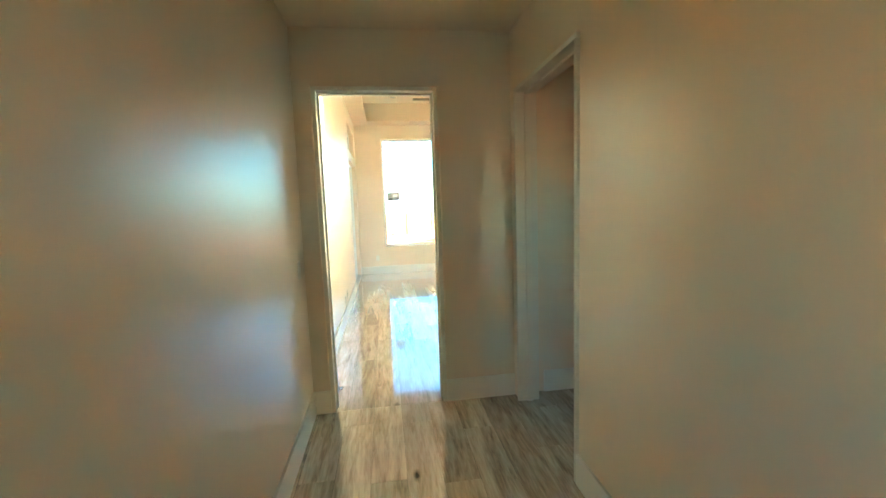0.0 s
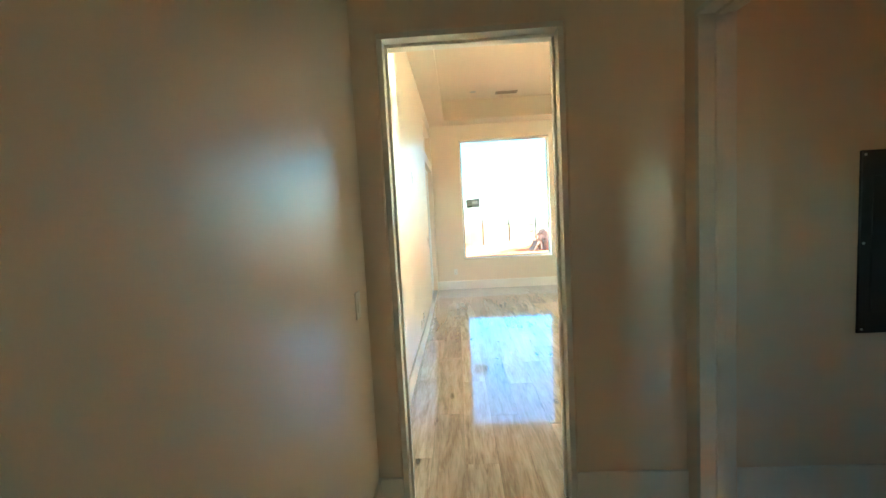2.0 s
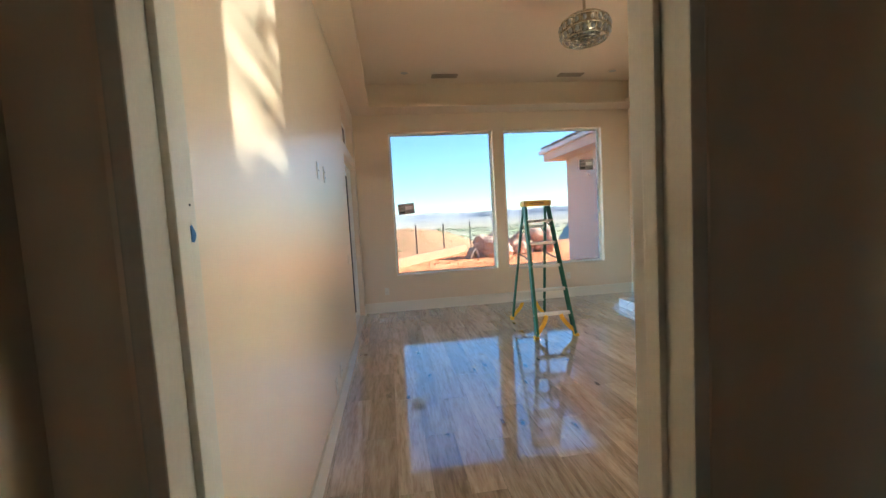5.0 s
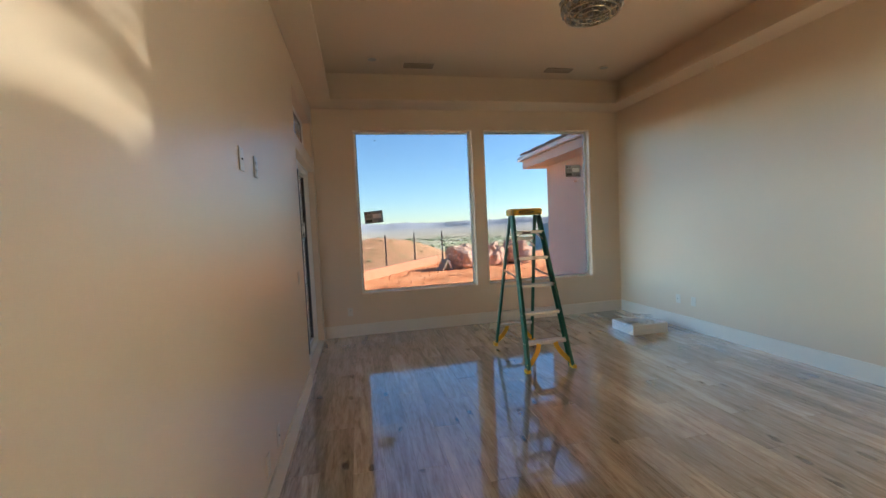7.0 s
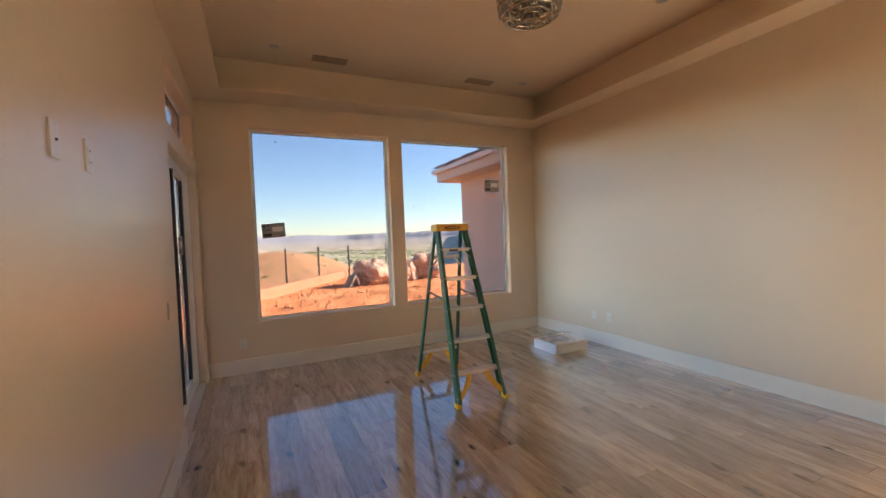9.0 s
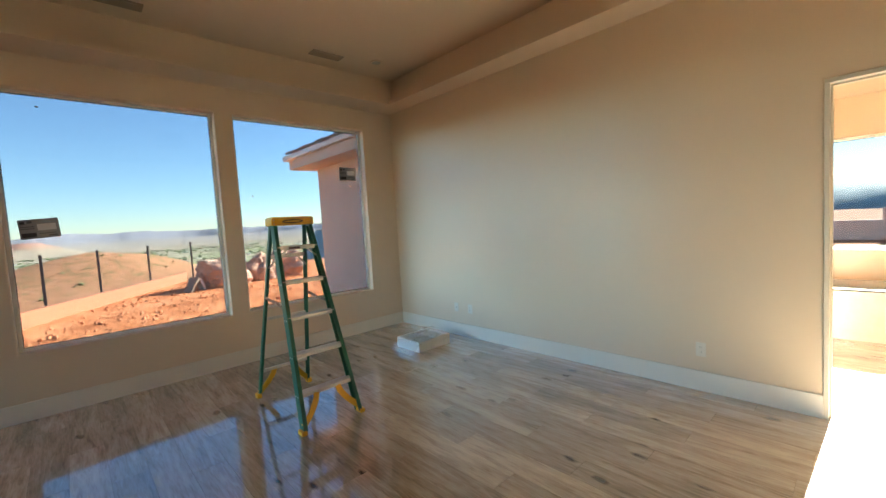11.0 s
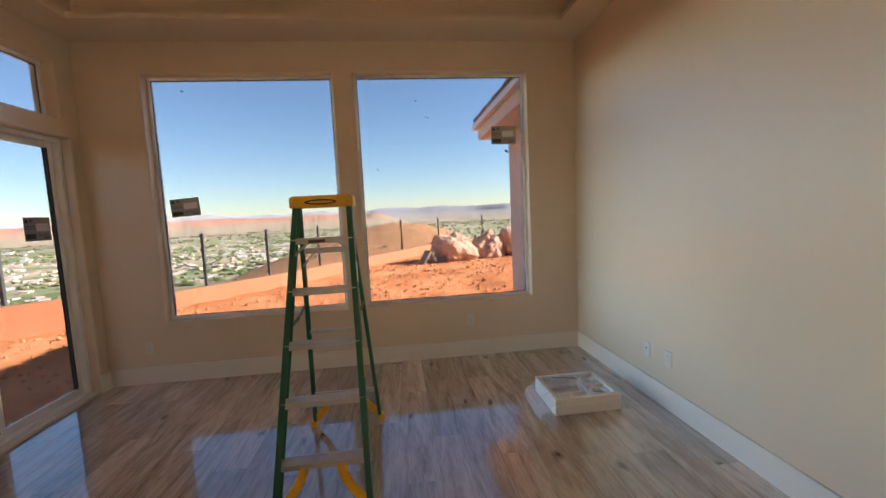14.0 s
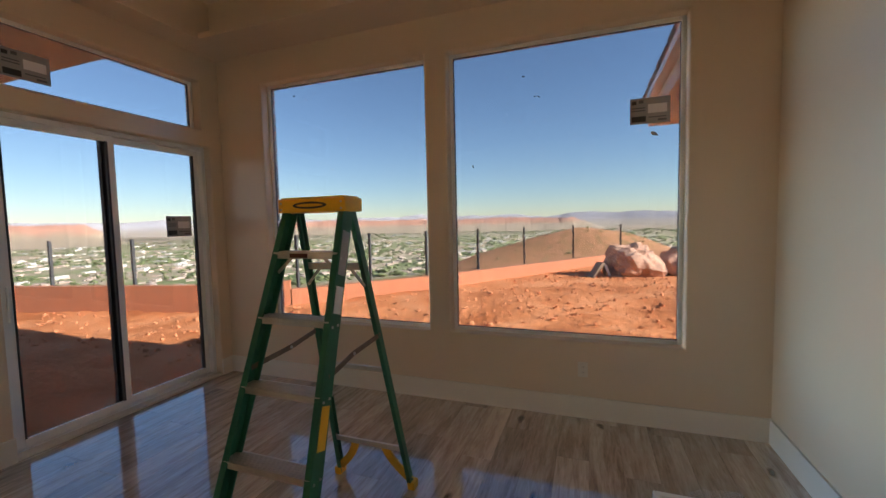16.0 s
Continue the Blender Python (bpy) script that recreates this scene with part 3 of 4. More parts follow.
def sliding_door():
    d = thing("sliding_door", "two-panel white vinyl sliding glass door, closed, over a low track", "door", kind="structure")
    x = WEST - 0.13
    y0, y1, h = SLIDER
    for a0, a1, c0, c1 in ((y0, y0 + 0.04, 0, h), (y1 - 0.04, y1, 0, h), (y0 + 0.04, y1 - 0.04, h - 0.04, h), (y0 + 0.04, y1 - 0.04, -0.008, 0.035)):
        bm = B()
        box(bm, x - 0.05, x + 0.05, a0, a1, c0, c1, bev=0.004)
        part("door_frame", bm, M_VINYL, d)
    bm = B()
    box(bm, x + 0.05, x + 0.13, y0 + 0.003, y1 - 0.003, -0.008, 0.022, bev=0.003)
    part("threshold", bm, M_JAMB, d, "cream threshold")
    ym = 8.58
    for a0, a1, dx in ((y0 + 0.04, ym + 0.03, 0.022), (ym - 0.03, y1 - 0.04, -0.022)):
        c0, c1, s = 0.036, h - 0.041, 0.05
        leaf = part("door_panel", box(B(), x + dx - 0.018, x + dx + 0.018, a0, a0 + s, c0, c1, bev=0.003), M_VINYL, d)
        for p0, p1, q0, q1 in ((a1 - s, a1, c0, c1), (a0 + s, a1 - s, c0, c0 + 0.06), (a0 + s, a1 - s, c1 - s, c1)):
            part("panel_rail", box(B(), x + dx - 0.018, x + dx + 0.018, p0, p1, q0, q1, bev=0.003), M_VINYL, leaf)
        for p0, p1 in ((a0 + s, a0 + s + 0.012), (a1 - s - 0.016, a1 - s))[(0 if dx > 0 else 1):]:
            part("glazing_seal", box(B(), x + dx - 0.012, x + dx + 0.021, p0, p1, c0 + 0.06, c1 - s), M_DARK, leaf)
        pane = part("pane", box(B(), x + dx - 0.003, x + dx + 0.003, a0 + s - 0.004, a1 - s + 0.004, c0 + 0.055, c1 - s + 0.004), M_GLASS, leaf)
        pane.visible_shadow = False
    part("interlock_stile", box(B(), x - 0.045, x - 0.003, ym - 0.05, ym - 0.031, 0.04, h - 0.045), M_DARK, d, "dark meeting stile")
    bm = B()
    box(bm, x + 0.042, x + 0.07, y0 + 0.055, y0 + 0.075, 0.95, 1.2, bev=0.006)
    part("handle", bm, M_VINYL, d, "slim white pull handle")


sliding_door()


def window_label(name, m, w, h):
    """A manufacturer's label on glass: grey film with bars for the unreadable print."""
    s = thing(name, "grey printed manufacturer's label stuck on the glass", "sticker", m, group="window labels")
    part("film", box(B(), -w / 2, w / 2, -0.0012, 0, -h / 2, h / 2), M_STICKER, s)
    for x0, x1, z0, z1, mt in ((-0.46, -0.1, -0.42, -0.2, M_SLOT), (-0.46, -0.34, 0.26, 0.4, M_SLOT), (-0.28, -0.16, 0.3, 0.42, M_INK), (-0.05, 0.42, -0.1, 0.24, M_PAPER),
                              (-0.46, -0.12, 0.1, 0.14, M_INK), (-0.46, -0.12, 0.0, 0.04, M_INK), (0.2, 0.42, -0.42, -0.34, M_INK), (-0.03, 0.4, -0.28, -0.24, M_INK)):
        part("print_bar", box(B(), x0 * w, x1 * w, -0.0022, -0.0013, z0 * h, z1 * h), mt, s)
    return s


window_label("window_label", pose(0.362, NORTH + 0.116, 1.745, 0, -4, 0), 0.275, 0.18)
window_label("window_label", pose(3.672, NORTH + 0.116, 2.372), 0.27, 0.19)
window_label("window_label", pose(WEST - 0.149, 9.19, 1.595, 0, 0, 90), 0.26, 0.2)
window_label("window_label", pose(WEST - 0.126, 8.09, 2.76, 0, 0, 90), 0.28, 0.2)

# specks and smears stuck to the second window
for x, z, s, a in ((2.74, 2.75, 0.03, 20), (2.83, 2.58, 0.02, -30), (2.86, 2.575, 0.022, 40), (2.6, 2.46, 0.014, 0), (3.7, 2.2, 0.07, 35), (2.85, 2.24, 0.012, 0), (2.3, 2.05, 0.03, 70), (2.28, 1.95, 0.022, 10), (0.44, 2.88, 0.04, 15)):
    speck = thing("dirt_speck", "small dark smear stuck on the window glass", "dirt", pose(x, NORTH + 0.116, z, 0, a, 0), group="specks on the glass")
    bm = B()
    bmesh.ops.create_icosphere(bm, subdivisions=1, radius=0.5, matrix=Matrix.Diagonal((s, 0.002, s * 0.4, 1)))
    for v in bm.verts:
        v.co.x += 0.25 * s * noise.noise(v.co * 90 + Vector((x, z, 0)) * 10)
    part("smear", bm, M_WOODOLD, speck)


# ---- outdoors ----
EDGE = [(-60, 6.0), (-14, 10.4), (-9.4, 11.55), (-4.6, 12.75), (-3.2, 13.75), (-0.8, 16.55), (1.1, 19.5), (4.0, 24.0), (9.0, 28.0), (40, 34)]


def beyond(x, y):
    """Metres by which a point lies outside the yard's edge; negative inside."""
    best, side = 1e9, -1
    for (ax, ay), (bx, by) in zip(EDGE, EDGE[1:]):
        dx, dy = bx - ax, by - ay
        t = max(0, min(1, ((x - ax) * dx + (y - ay) * dy) / (dx * dx + dy * dy)))
        d = math.hypot(x - ax - t * dx, y - ay - t * dy)
        if d < best:
            best, side = d, (1 if (dx * (y - ay) - dy * (x - ax)) > 0 else -1)
    return best * side


def ground_z(x, y):
    d = beyond(x, y)
    v = Vector((x, y, 0))
    if d <= 0:
        z = -0.22
        if y > 9.9 or x < -0.8:
            z += 0.05 * noise.noise(v * 0.5) + 0.035 * noise.noise(v * 1.9) + 0.02 * noise.noise(v * 5.0)
        return z
    az = math.degrees(math.atan2(x - 3, y - 6))
    fall = 0.16 + 0.10 * max(0, min(1, (-az - 15) / 30))
    z = -0.25 - 62 * (1 - math.exp(-fall * d / 62))
    z += min(1, d / 30) * (1.0 * noise.noise(v * 0.02) + 0.6 * noise.noise(v * 0.07) + 0.2 * noise.noise(v * 0.3)) * max(0.1, min(1, (900 - d) / 800))
    # red spoil mound beyond the fence
    m = math.exp(-(((x - 4.0) / 10) ** 2 + ((y - 62) / 9) ** 2))
    z += m * 4.6
    m = math.exp(-(((x + 9.0) / 14) ** 2 + ((y - 60) / 12) ** 2))
    z += m * 2.6
    return z


bm = B()
segs = 220
radii = [0.0]
r = 1.2
while r < 4700:
    radii.append(r)
    r *= 1.028 if r < 30 else 1.05
    r += 0.16
rows = []
for k, r in enumerate(radii):
    if k == 0:
        rows.append([bm.verts.new((2, 8, -0.22))])
        continue
    row = []
    for j in range(segs):
        a = 2 * math.pi * j / segs
        x, y = 2 + r * math.sin(a), 8 + r * math.cos(a)
        row.append(bm.verts.new((x, y, ground_z(x, y))))
    rows.append(row)
for j in range(segs):
    bm.faces.new((rows[0][0], rows[1][j], rows[1][(j + 1) % segs]))
for k in range(1, len(rows) - 1):
    for j in range(segs):
        bm.faces.new((rows[k][j], rows[k + 1][j], rows[k + 1][(j + 1) % segs], rows[k][(j + 1) % segs]))
structure("ground", bm, M_GROUND, "red desert earth falling away to a green valley", category="ground", smooth=True)

rng = random.Random(4)


def rock_mesh(name, sub, seed, rough, material):
    bm = B()
    bmesh.ops.create_icosphere(bm, subdivisions=sub, radius=1)
    for v in bm.verts:
        p = v.co.copy()
        k = 1 + rough * noise.noise(p * 0.9 + Vector((seed, 0, 0))) + rough * 0.5 * noise.noise(p * 2.3 + Vector((seed, 5, 0))) + rough * 0.2 * noise.noise(p * 6 + Vector((0, seed, 0)))
        c = noise.cell(p * 1.3 + Vector((seed, 1, 2)))
        v.co = p * (k + 0.06 * c)
    return mesh_of(name, bm, material)


for x, y, sx, sy, sz, rz, seed in ((4.55, 20.4, 0.72, 0.65, 0.6, 20, 3.0), (5.95, 20.7, 0.56, 0.6, 0.64, 70, 8.0), (7.1, 20.9, 0.68, 0.7, 0.62, 10, 12.0)):
    ob = new("boulder", rock_mesh("boulder", 4, seed, 0.55, M_ROCK))
    ob.matrix_basis = pose(x, y, -0.22 + sz * 0.62, 0, 8, rz) @ Matrix.Diagonal((sx, sy, sz, 1))
    tagged(ob, "large rough red sandstone boulder in the dirt yard", "boulder", "boulders in the yard")

slab = thing("broken_slab", "broken grey-brown slab leaning by the boulder", "slab", pose(3.5, 19.8, -0.24, 0, 0, 25))
bm = B()
bar(bm, (-0.22, 0, 0), (0.08, 0, 0.46), 0.4, 0.09, up=(1, 0, 0.4), bev=0.015)
part("slab_piece", bm, M_WOODOLD, slab)
bm = B()
bar(bm, (0.34, 0.03, 0), (0.16, 0, 0.42), 0.28, 0.09, up=(1, 0, 0.3), bev=0.015)
part("slab_piece", bm, M_MARBLE, slab)

M_CLOD = mat("red_clod", (0.56, 0.22, 0.1), rough=0.95, vary=0.3, fine=40, bump=0.4)
# clods and stones
pebble_bm = B()
for k in range(2800):
    while True:
        x, y = rng.uniform(-10, 8), rng.uniform(10.0, 23)
        if beyond(x, y) < -0.4 and not (x > 3.6 and y < 12.8):
            break
    s = rng.choice((0.008, 0.01, 0.013, 0.018, 0.026, 0.036)) * rng.uniform(0.7, 1.4)
    g = bmesh.ops.create_icosphere(pebble_bm, subdivisions=1, radius=1, matrix=pose(x, y, ground_z(x, y) + s * 0.2, rng.uniform(0, 90), rng.uniform(0, 90), rng.uniform(0, 180)) @ Matrix.Diagonal((s * 1.4, s, s * 0.8, 1)))
    for v in g["verts"]:
        v.co += Vector((rng.uniform(-1, 1), rng.uniform(-1, 1), rng.uniform(-1, 1))) * s * 0.25
tagged(new("dirt_clods", mesh_of("dirt_clods", pebble_bm, M_CLOD)), "loose red clods and stones scattered on the earth", "rubble", kind="stuff")

# low block wall at the yard's edge, with fence posts behind it
retaining = tagged(new("retaining_wall"), "low red block retaining wall along the yard edge", "wall", kind="structure")
BLOCK = mesh_of("block", box(B(), -0.199, 0.199, -0.1, 0.1, 0, 0.1965, bev=0.002), M_BLOCK)
run = EDGE[1:8]
for (ax, ay), (bx, by) in zip(run, run[1:]):
    length, rz = math.hypot(bx - ax, by - ay), math.degrees(math.atan2(by - ay, bx - ax))
    n = max(1, round(length / 0.4))
    for course in range(3 if ax < -3.5 else 2):
        for i in range(n):
            f = (i + 0.5) / n
            ob = new("block", BLOCK)
            ob.parent = retaining
            ob.matrix_basis = pose(ax + f * (bx - ax), ay + f * (by - ay), -0.26 + course * 0.197, 0, 0, rz) @ Matrix.Diagonal((length / n / 0.4, 1, 1, 1))

ex, ey = 3.225, 6.28
for az in (-72, -64.1, -57.4, -48, -39.75, -30.1, -22.2, -14.9, -8.5, -2.0, 3.85, 10.6):
    dx, dy = math.sin(radians(az)), math.cos(radians(az))
    d = 2.0
    while beyond(ex + dx * d, ey + dy * d) < 0.22 and d < 60:
        d += 0.05
    post = thing("fence_post", "slim dark steel fence post behind the block wall", "post", pose(ex + dx * d, ey + dy * d, -0.5), group="fence posts")
    bm = B()
    box(bm, -0.03, 0.03, -0.03, 0.03, 0, 1.84, bev=0.004)
    part("shaft", bm, M_POST, post)
    part("cap", box(B(), -0.034, 0.034, -0.034, 0.034, 1.84, 1.855), M_POST, post)

# the house's own wing, seen through the second window
wing = thing("house_wing", "pink-beige stucco wing with a boxed eave and grey tile roof", "house", kind="structure")
part("wall", box(B(), 4.46, 9.5, 9.82, 12.25, -0.3, 3.02), M_STUCCO, wing)
part("eave_box", box(B(), 4.0, 9.9, 9.82, 12.55, 2.82, 3.03, bev=0.006), M_FASCIA, wing, "beige boxed eave")
part("fascia", box(B(), 3.91, 4.02, 9.82, 12.65, 3.0, 3.09, bev=0.008), M_VINYL, wing, "white gutter board")
part("fascia", box(B(), 4.02, 9.9, 12.53, 12.65, 3.0, 3.09, bev=0.008), M_VINYL, wing, "white gutter board")
roof = B()
rv = [roof.verts.new(p) for p in ((3.92, 9.83, 3.085), (3.92, 12.64, 3.085), (9.9, 12.67, 3.085), (9.9, 9.83, 3.085), (5.9, 9.83, 3.75), (5.9, 10.3, 3.75), (9.9, 10.3, 3.75), (9.9, 9.83, 3.75))]
for f in ((0, 1, 5, 4), (1, 2, 6, 5), (0, 3, 2, 1), (4, 5, 6, 7)):
    roof.faces.new([rv[i] for i in f])
roof_ob = part("roof", roof, M_TILE, wing, "grey concrete tile roof")
TILE = mesh_of("roof_tile", box(B(), -0.16, 0.16, -0.2, 0.2, 0, 0.045, bev=0.008), M_TILE)
for i in range(8):
    for k in range(4):
        ob = new("roof_tile", TILE)
        ob.parent = roof_ob
        ob.matrix_basis = pose(4.09 + k * 0.36, 10.0 + i * 0.33, 3.152 + k * 0.118 + 0.012 * (i % 2), 0, -18, 0) @ Matrix.Diagonal((1.2, 0.72, 1, 1))
main = thing("house_roof", "low hipped grey tile roof over the house", "roof", kind="structure")
bm = B()
mv = [bm.verts.new(p) for p in ((-1.25, -3.2, 4.05), (8.5, -3.2, 4.05), (8.5, 10.35, 4.05), (-1.25, 10.35, 4.05), (1.5, 0.5, 4.7), (5.5, 0.5, 4.7), (5.5, 7.5, 4.7), (1.5, 7.5, 4.7), (-1.25, -3.2, 4.0), (8.5, -3.2, 4.0), (8.5, 10.35, 4.0), (-1.25, 10.35, 4.0))]
for f in ((0, 1, 5, 4), (1, 2, 6, 5), (2, 3, 7, 6), (3, 0, 4, 7), (4, 5, 6, 7), (8, 9, 10, 11), (0, 1, 9, 8), (1, 2, 10, 9), (2, 3, 11, 10), (3, 0, 8, 11)):
    bm.faces.new([mv[i] for i in f])
part("roof_deck", bm, M_FASCIA, main)

patio = thing("patio_cover", "flat stucco patio cover outside the sliding door", "roof", kind="structure")
part("cover_slab", box(B(), -6.2, -0.645, 3.6, 8.92, 3.19, 3.45, bev=0.01), M_STUCCO, patio)

# pink garden wall and scrub hillside beyond the bathroom
gw = thing("garden_wall", "stepped pink stucco garden wall outside", "wall", kind="structure")
part("wall_run", box(B(), 25, 25.3, 4.2, 30, -1.5, 0.62), M_STUCCO, gw)
part("wall_run", box(B(), 25, 25.3, -20, 4.2, -1.5, 1.1), M_STUCCO, gw)
bm = B()
hv = []
for i in range(60):
    y = -160 + i * 6
    row = []
    for k, (x, h) in enumerate(((60, -3), (90, 1.0), (130, 5.0), (180, 8.5), (230, 9.5))):
        row.append(bm.verts.new((x + 8 * noise.noise(Vector((i * 0.4, k, 3))), y, h + (1.2 + 0.4 * k) * noise.noise(Vector((i * 0.35, k * 0.7, 1))) if k else -40)))
    hv.append(row)
for i in range(59):
    for k in range(4):
        bm.faces.new((hv[i][k], hv[i + 1][k], hv[i + 1][k + 1], hv[i][k + 1]))
structure("backdrop_hillside", bm, M_HILL, "scrub-covered hillside, its colour paled by painted haze", category="hill", smooth=True)


# mesas and far ranges
def range_ring(name, radius, a0, a1, n, height, material, label, flat):
    bm = B()
    prev = None
    for i in range(n + 1):
        az = radians(a0 + (a1 - a0) * i / n)
        edge = min(1, min(i, n - i) / (n * 0.08))
        nz = noise.noise(Vector((i * flat, radius * 0.01, 0))) + 0.35 * noise.noise(Vector((i * flat * 4, radius * 0.02, 2)))
        base = -64
        h = base + (height * (0.72 + 0.42 * nz) - base) * edge
        gully = 12 * noise.noise(Vector((i * 0.35, radius * 0.03, 5)))
        pts = [(radius - 330, base), (radius - 170 + gully, base + (h - base) * 0.34 + 12 * noise.noise(Vector((i * 0.05, 3, 1)))), (radius - 60 + gully * 0.6, base + (h - base) * 0.7), (radius - 40 + 30 * noise.noise(Vector((i * 0.07, 7, 1))), h), (radius + 120, h)]
        row = [bm.verts.new((3 + q * math.sin(az), 6 + q * math.cos(az), z)) for q, z in pts]
        if prev:
            for k in range(len(pts) - 1):
                bm.faces.new((prev[k], row[k], row[k + 1], prev[k + 1]))
        prev = row
    structure(name, bm, material, label, category="hills", smooth=True)


range_ring("backdrop_mesa", 3100, -50, 2, 420, 38, M_MESA, "long red mesa with cliffs", 0.012)
range_ring("backdrop_range", 4400, -110, 60, 520, 96, M_RANGE, "far mountain range, pale blue haze painted into its upper colour", 0.055)
range_ring("backdrop_ridge", 2500, -100, -58, 160, 42, M_MESA, "tan ridge across the valley", 0.02)

# town and trees on the valley floor: joined, too many and too far to count
vv, ff = [], []


def far_box(x, y, z, a, b, h, rz):
    c, s = math.cos(rz), math.sin(rz)
    k = len(vv)
    for dz in (-6, h):
        for px, py in ((-a, -b), (a, -b), (a, b), (-a, b)):
            vv.append((x + px * c - py * s, y + px * s + py * c, z + dz))
    ff.extend([(k + 4, k + 5, k + 6, k + 7), (k, k + 1, k + 5, k + 4), (k + 1, k + 2, k + 6, k + 5), (k + 2, k + 3, k + 7, k + 6), (k + 3, k, k + 4, k + 7)])


for kind, count, mtl, label in (("town_buildings", 520, M_TOWN, "pale low commercial buildings of a distant town"), ("town_houses", 1500, M_TOWNROOF, "small red-roofed houses of a distant town")):
    vv, ff = [], []
    for k in range(count):
        az = radians(rng.uniform(-100, -4) if rng.random() < 0.85 else rng.uniform(-4, 30))
        d = rng.uniform(330, 1500) if kind == "town_houses" else rng.uniform(620, 2300)
        x, y = 3 + d * math.sin(az), 6 + d * math.cos(az)
        if kind == "town_houses":
            far_box(x, y, ground_z(x, y), rng.uniform(2.5, 4.6), rng.uniform(2.5, 4), rng.uniform(1.4, 2.6), rng.uniform(0, 3))
        else:
            far_box(x, y, ground_z(x, y), rng.uniform(4, 13), rng.uniform(3, 6), rng.uniform(2, 4.2), 0.3 + rng.choice((0, 1.57)))
    me = bpy.data.meshes.new(kind)
    me.from_pydata(vv, [], ff)
    me.materials.append(mtl)
    tagged(new(kind, me), label, "buildings", kind="stuff")
vv, ff = [], []
ico = B()
bmesh.ops.create_icosphere(ico, subdivisions=1, radius=1)
iv, iff = [v.co.copy() for v in ico.verts], [[v.index for v in f.verts] for f in ico.faces]
ico.free()
for k in range(7000):
    az = radians(rng.uniform(-105, 35))
    d = 300 + 2400 * rng.random() ** 1.3
    x, y = 3 + d * math.sin(az), 6 + d * math.cos(az)
    if noise.noise(Vector((x, y, 0)) * 0.004) < -0.12:
        continue
    z, s = ground_z(x, y), rng.uniform(0.9, 2.7) * (1 + d / 2500)
    n0 = len(vv)
    for p in iv:
        q = s * (1 + 0.35 * rng.uniform(-1, 1))
        vv.append((x + p.x * q * 1.5, y + p.y * q, z + s * 0.5 + p.z * q * 0.75))
    ff.extend([[n0 + i for i in f] for f in iff])
me = bpy.data.meshes.new("valley_trees")
me.from_pydata(vv, [], ff)
me.materials.append(M_FOLIAGE)
tagged(new("valley_trees", me), "green trees of the distant valley", "trees", kind="stuff")
vv, ff = [], []
for k in range(900):
    az = radians(rng.uniform(-80, 25))
    d = rng.uniform(26, 200)
    x, y = 3 + d * math.sin(az), 6 + d * math.cos(az)
    if beyond(x, y) < 5 or noise.noise(Vector((x, y, 4)) * 0.03) < -0.05:
        continue
    z, s = ground_z(x, y), rng.uniform(0.08, 0.28)
    n0 = len(vv)
    for p in iv:
        q = s * (1 + 0.5 * rng.uniform(-1, 1))
        vv.append((x + p.x * q, y + p.y * q, z + s * 0.3 + p.z * q * 0.7))
    ff.extend([[n0 + i for i in f] for f in iff])
me = bpy.data.meshes.new("scrub")
me.from_pydata(vv, [], ff)
me.materials.append(M_FOLIAGE)
tagged(new("scrub", me), "low green desert scrub on the slope", "shrubs", kind="stuff")


# ---- stepladder ----
M_RUST = mat("worn_brown_steel", (0.2, 0.14, 0.1), rough=0.5, metal=0.6, vary=0.3, scale=30, fine=200)


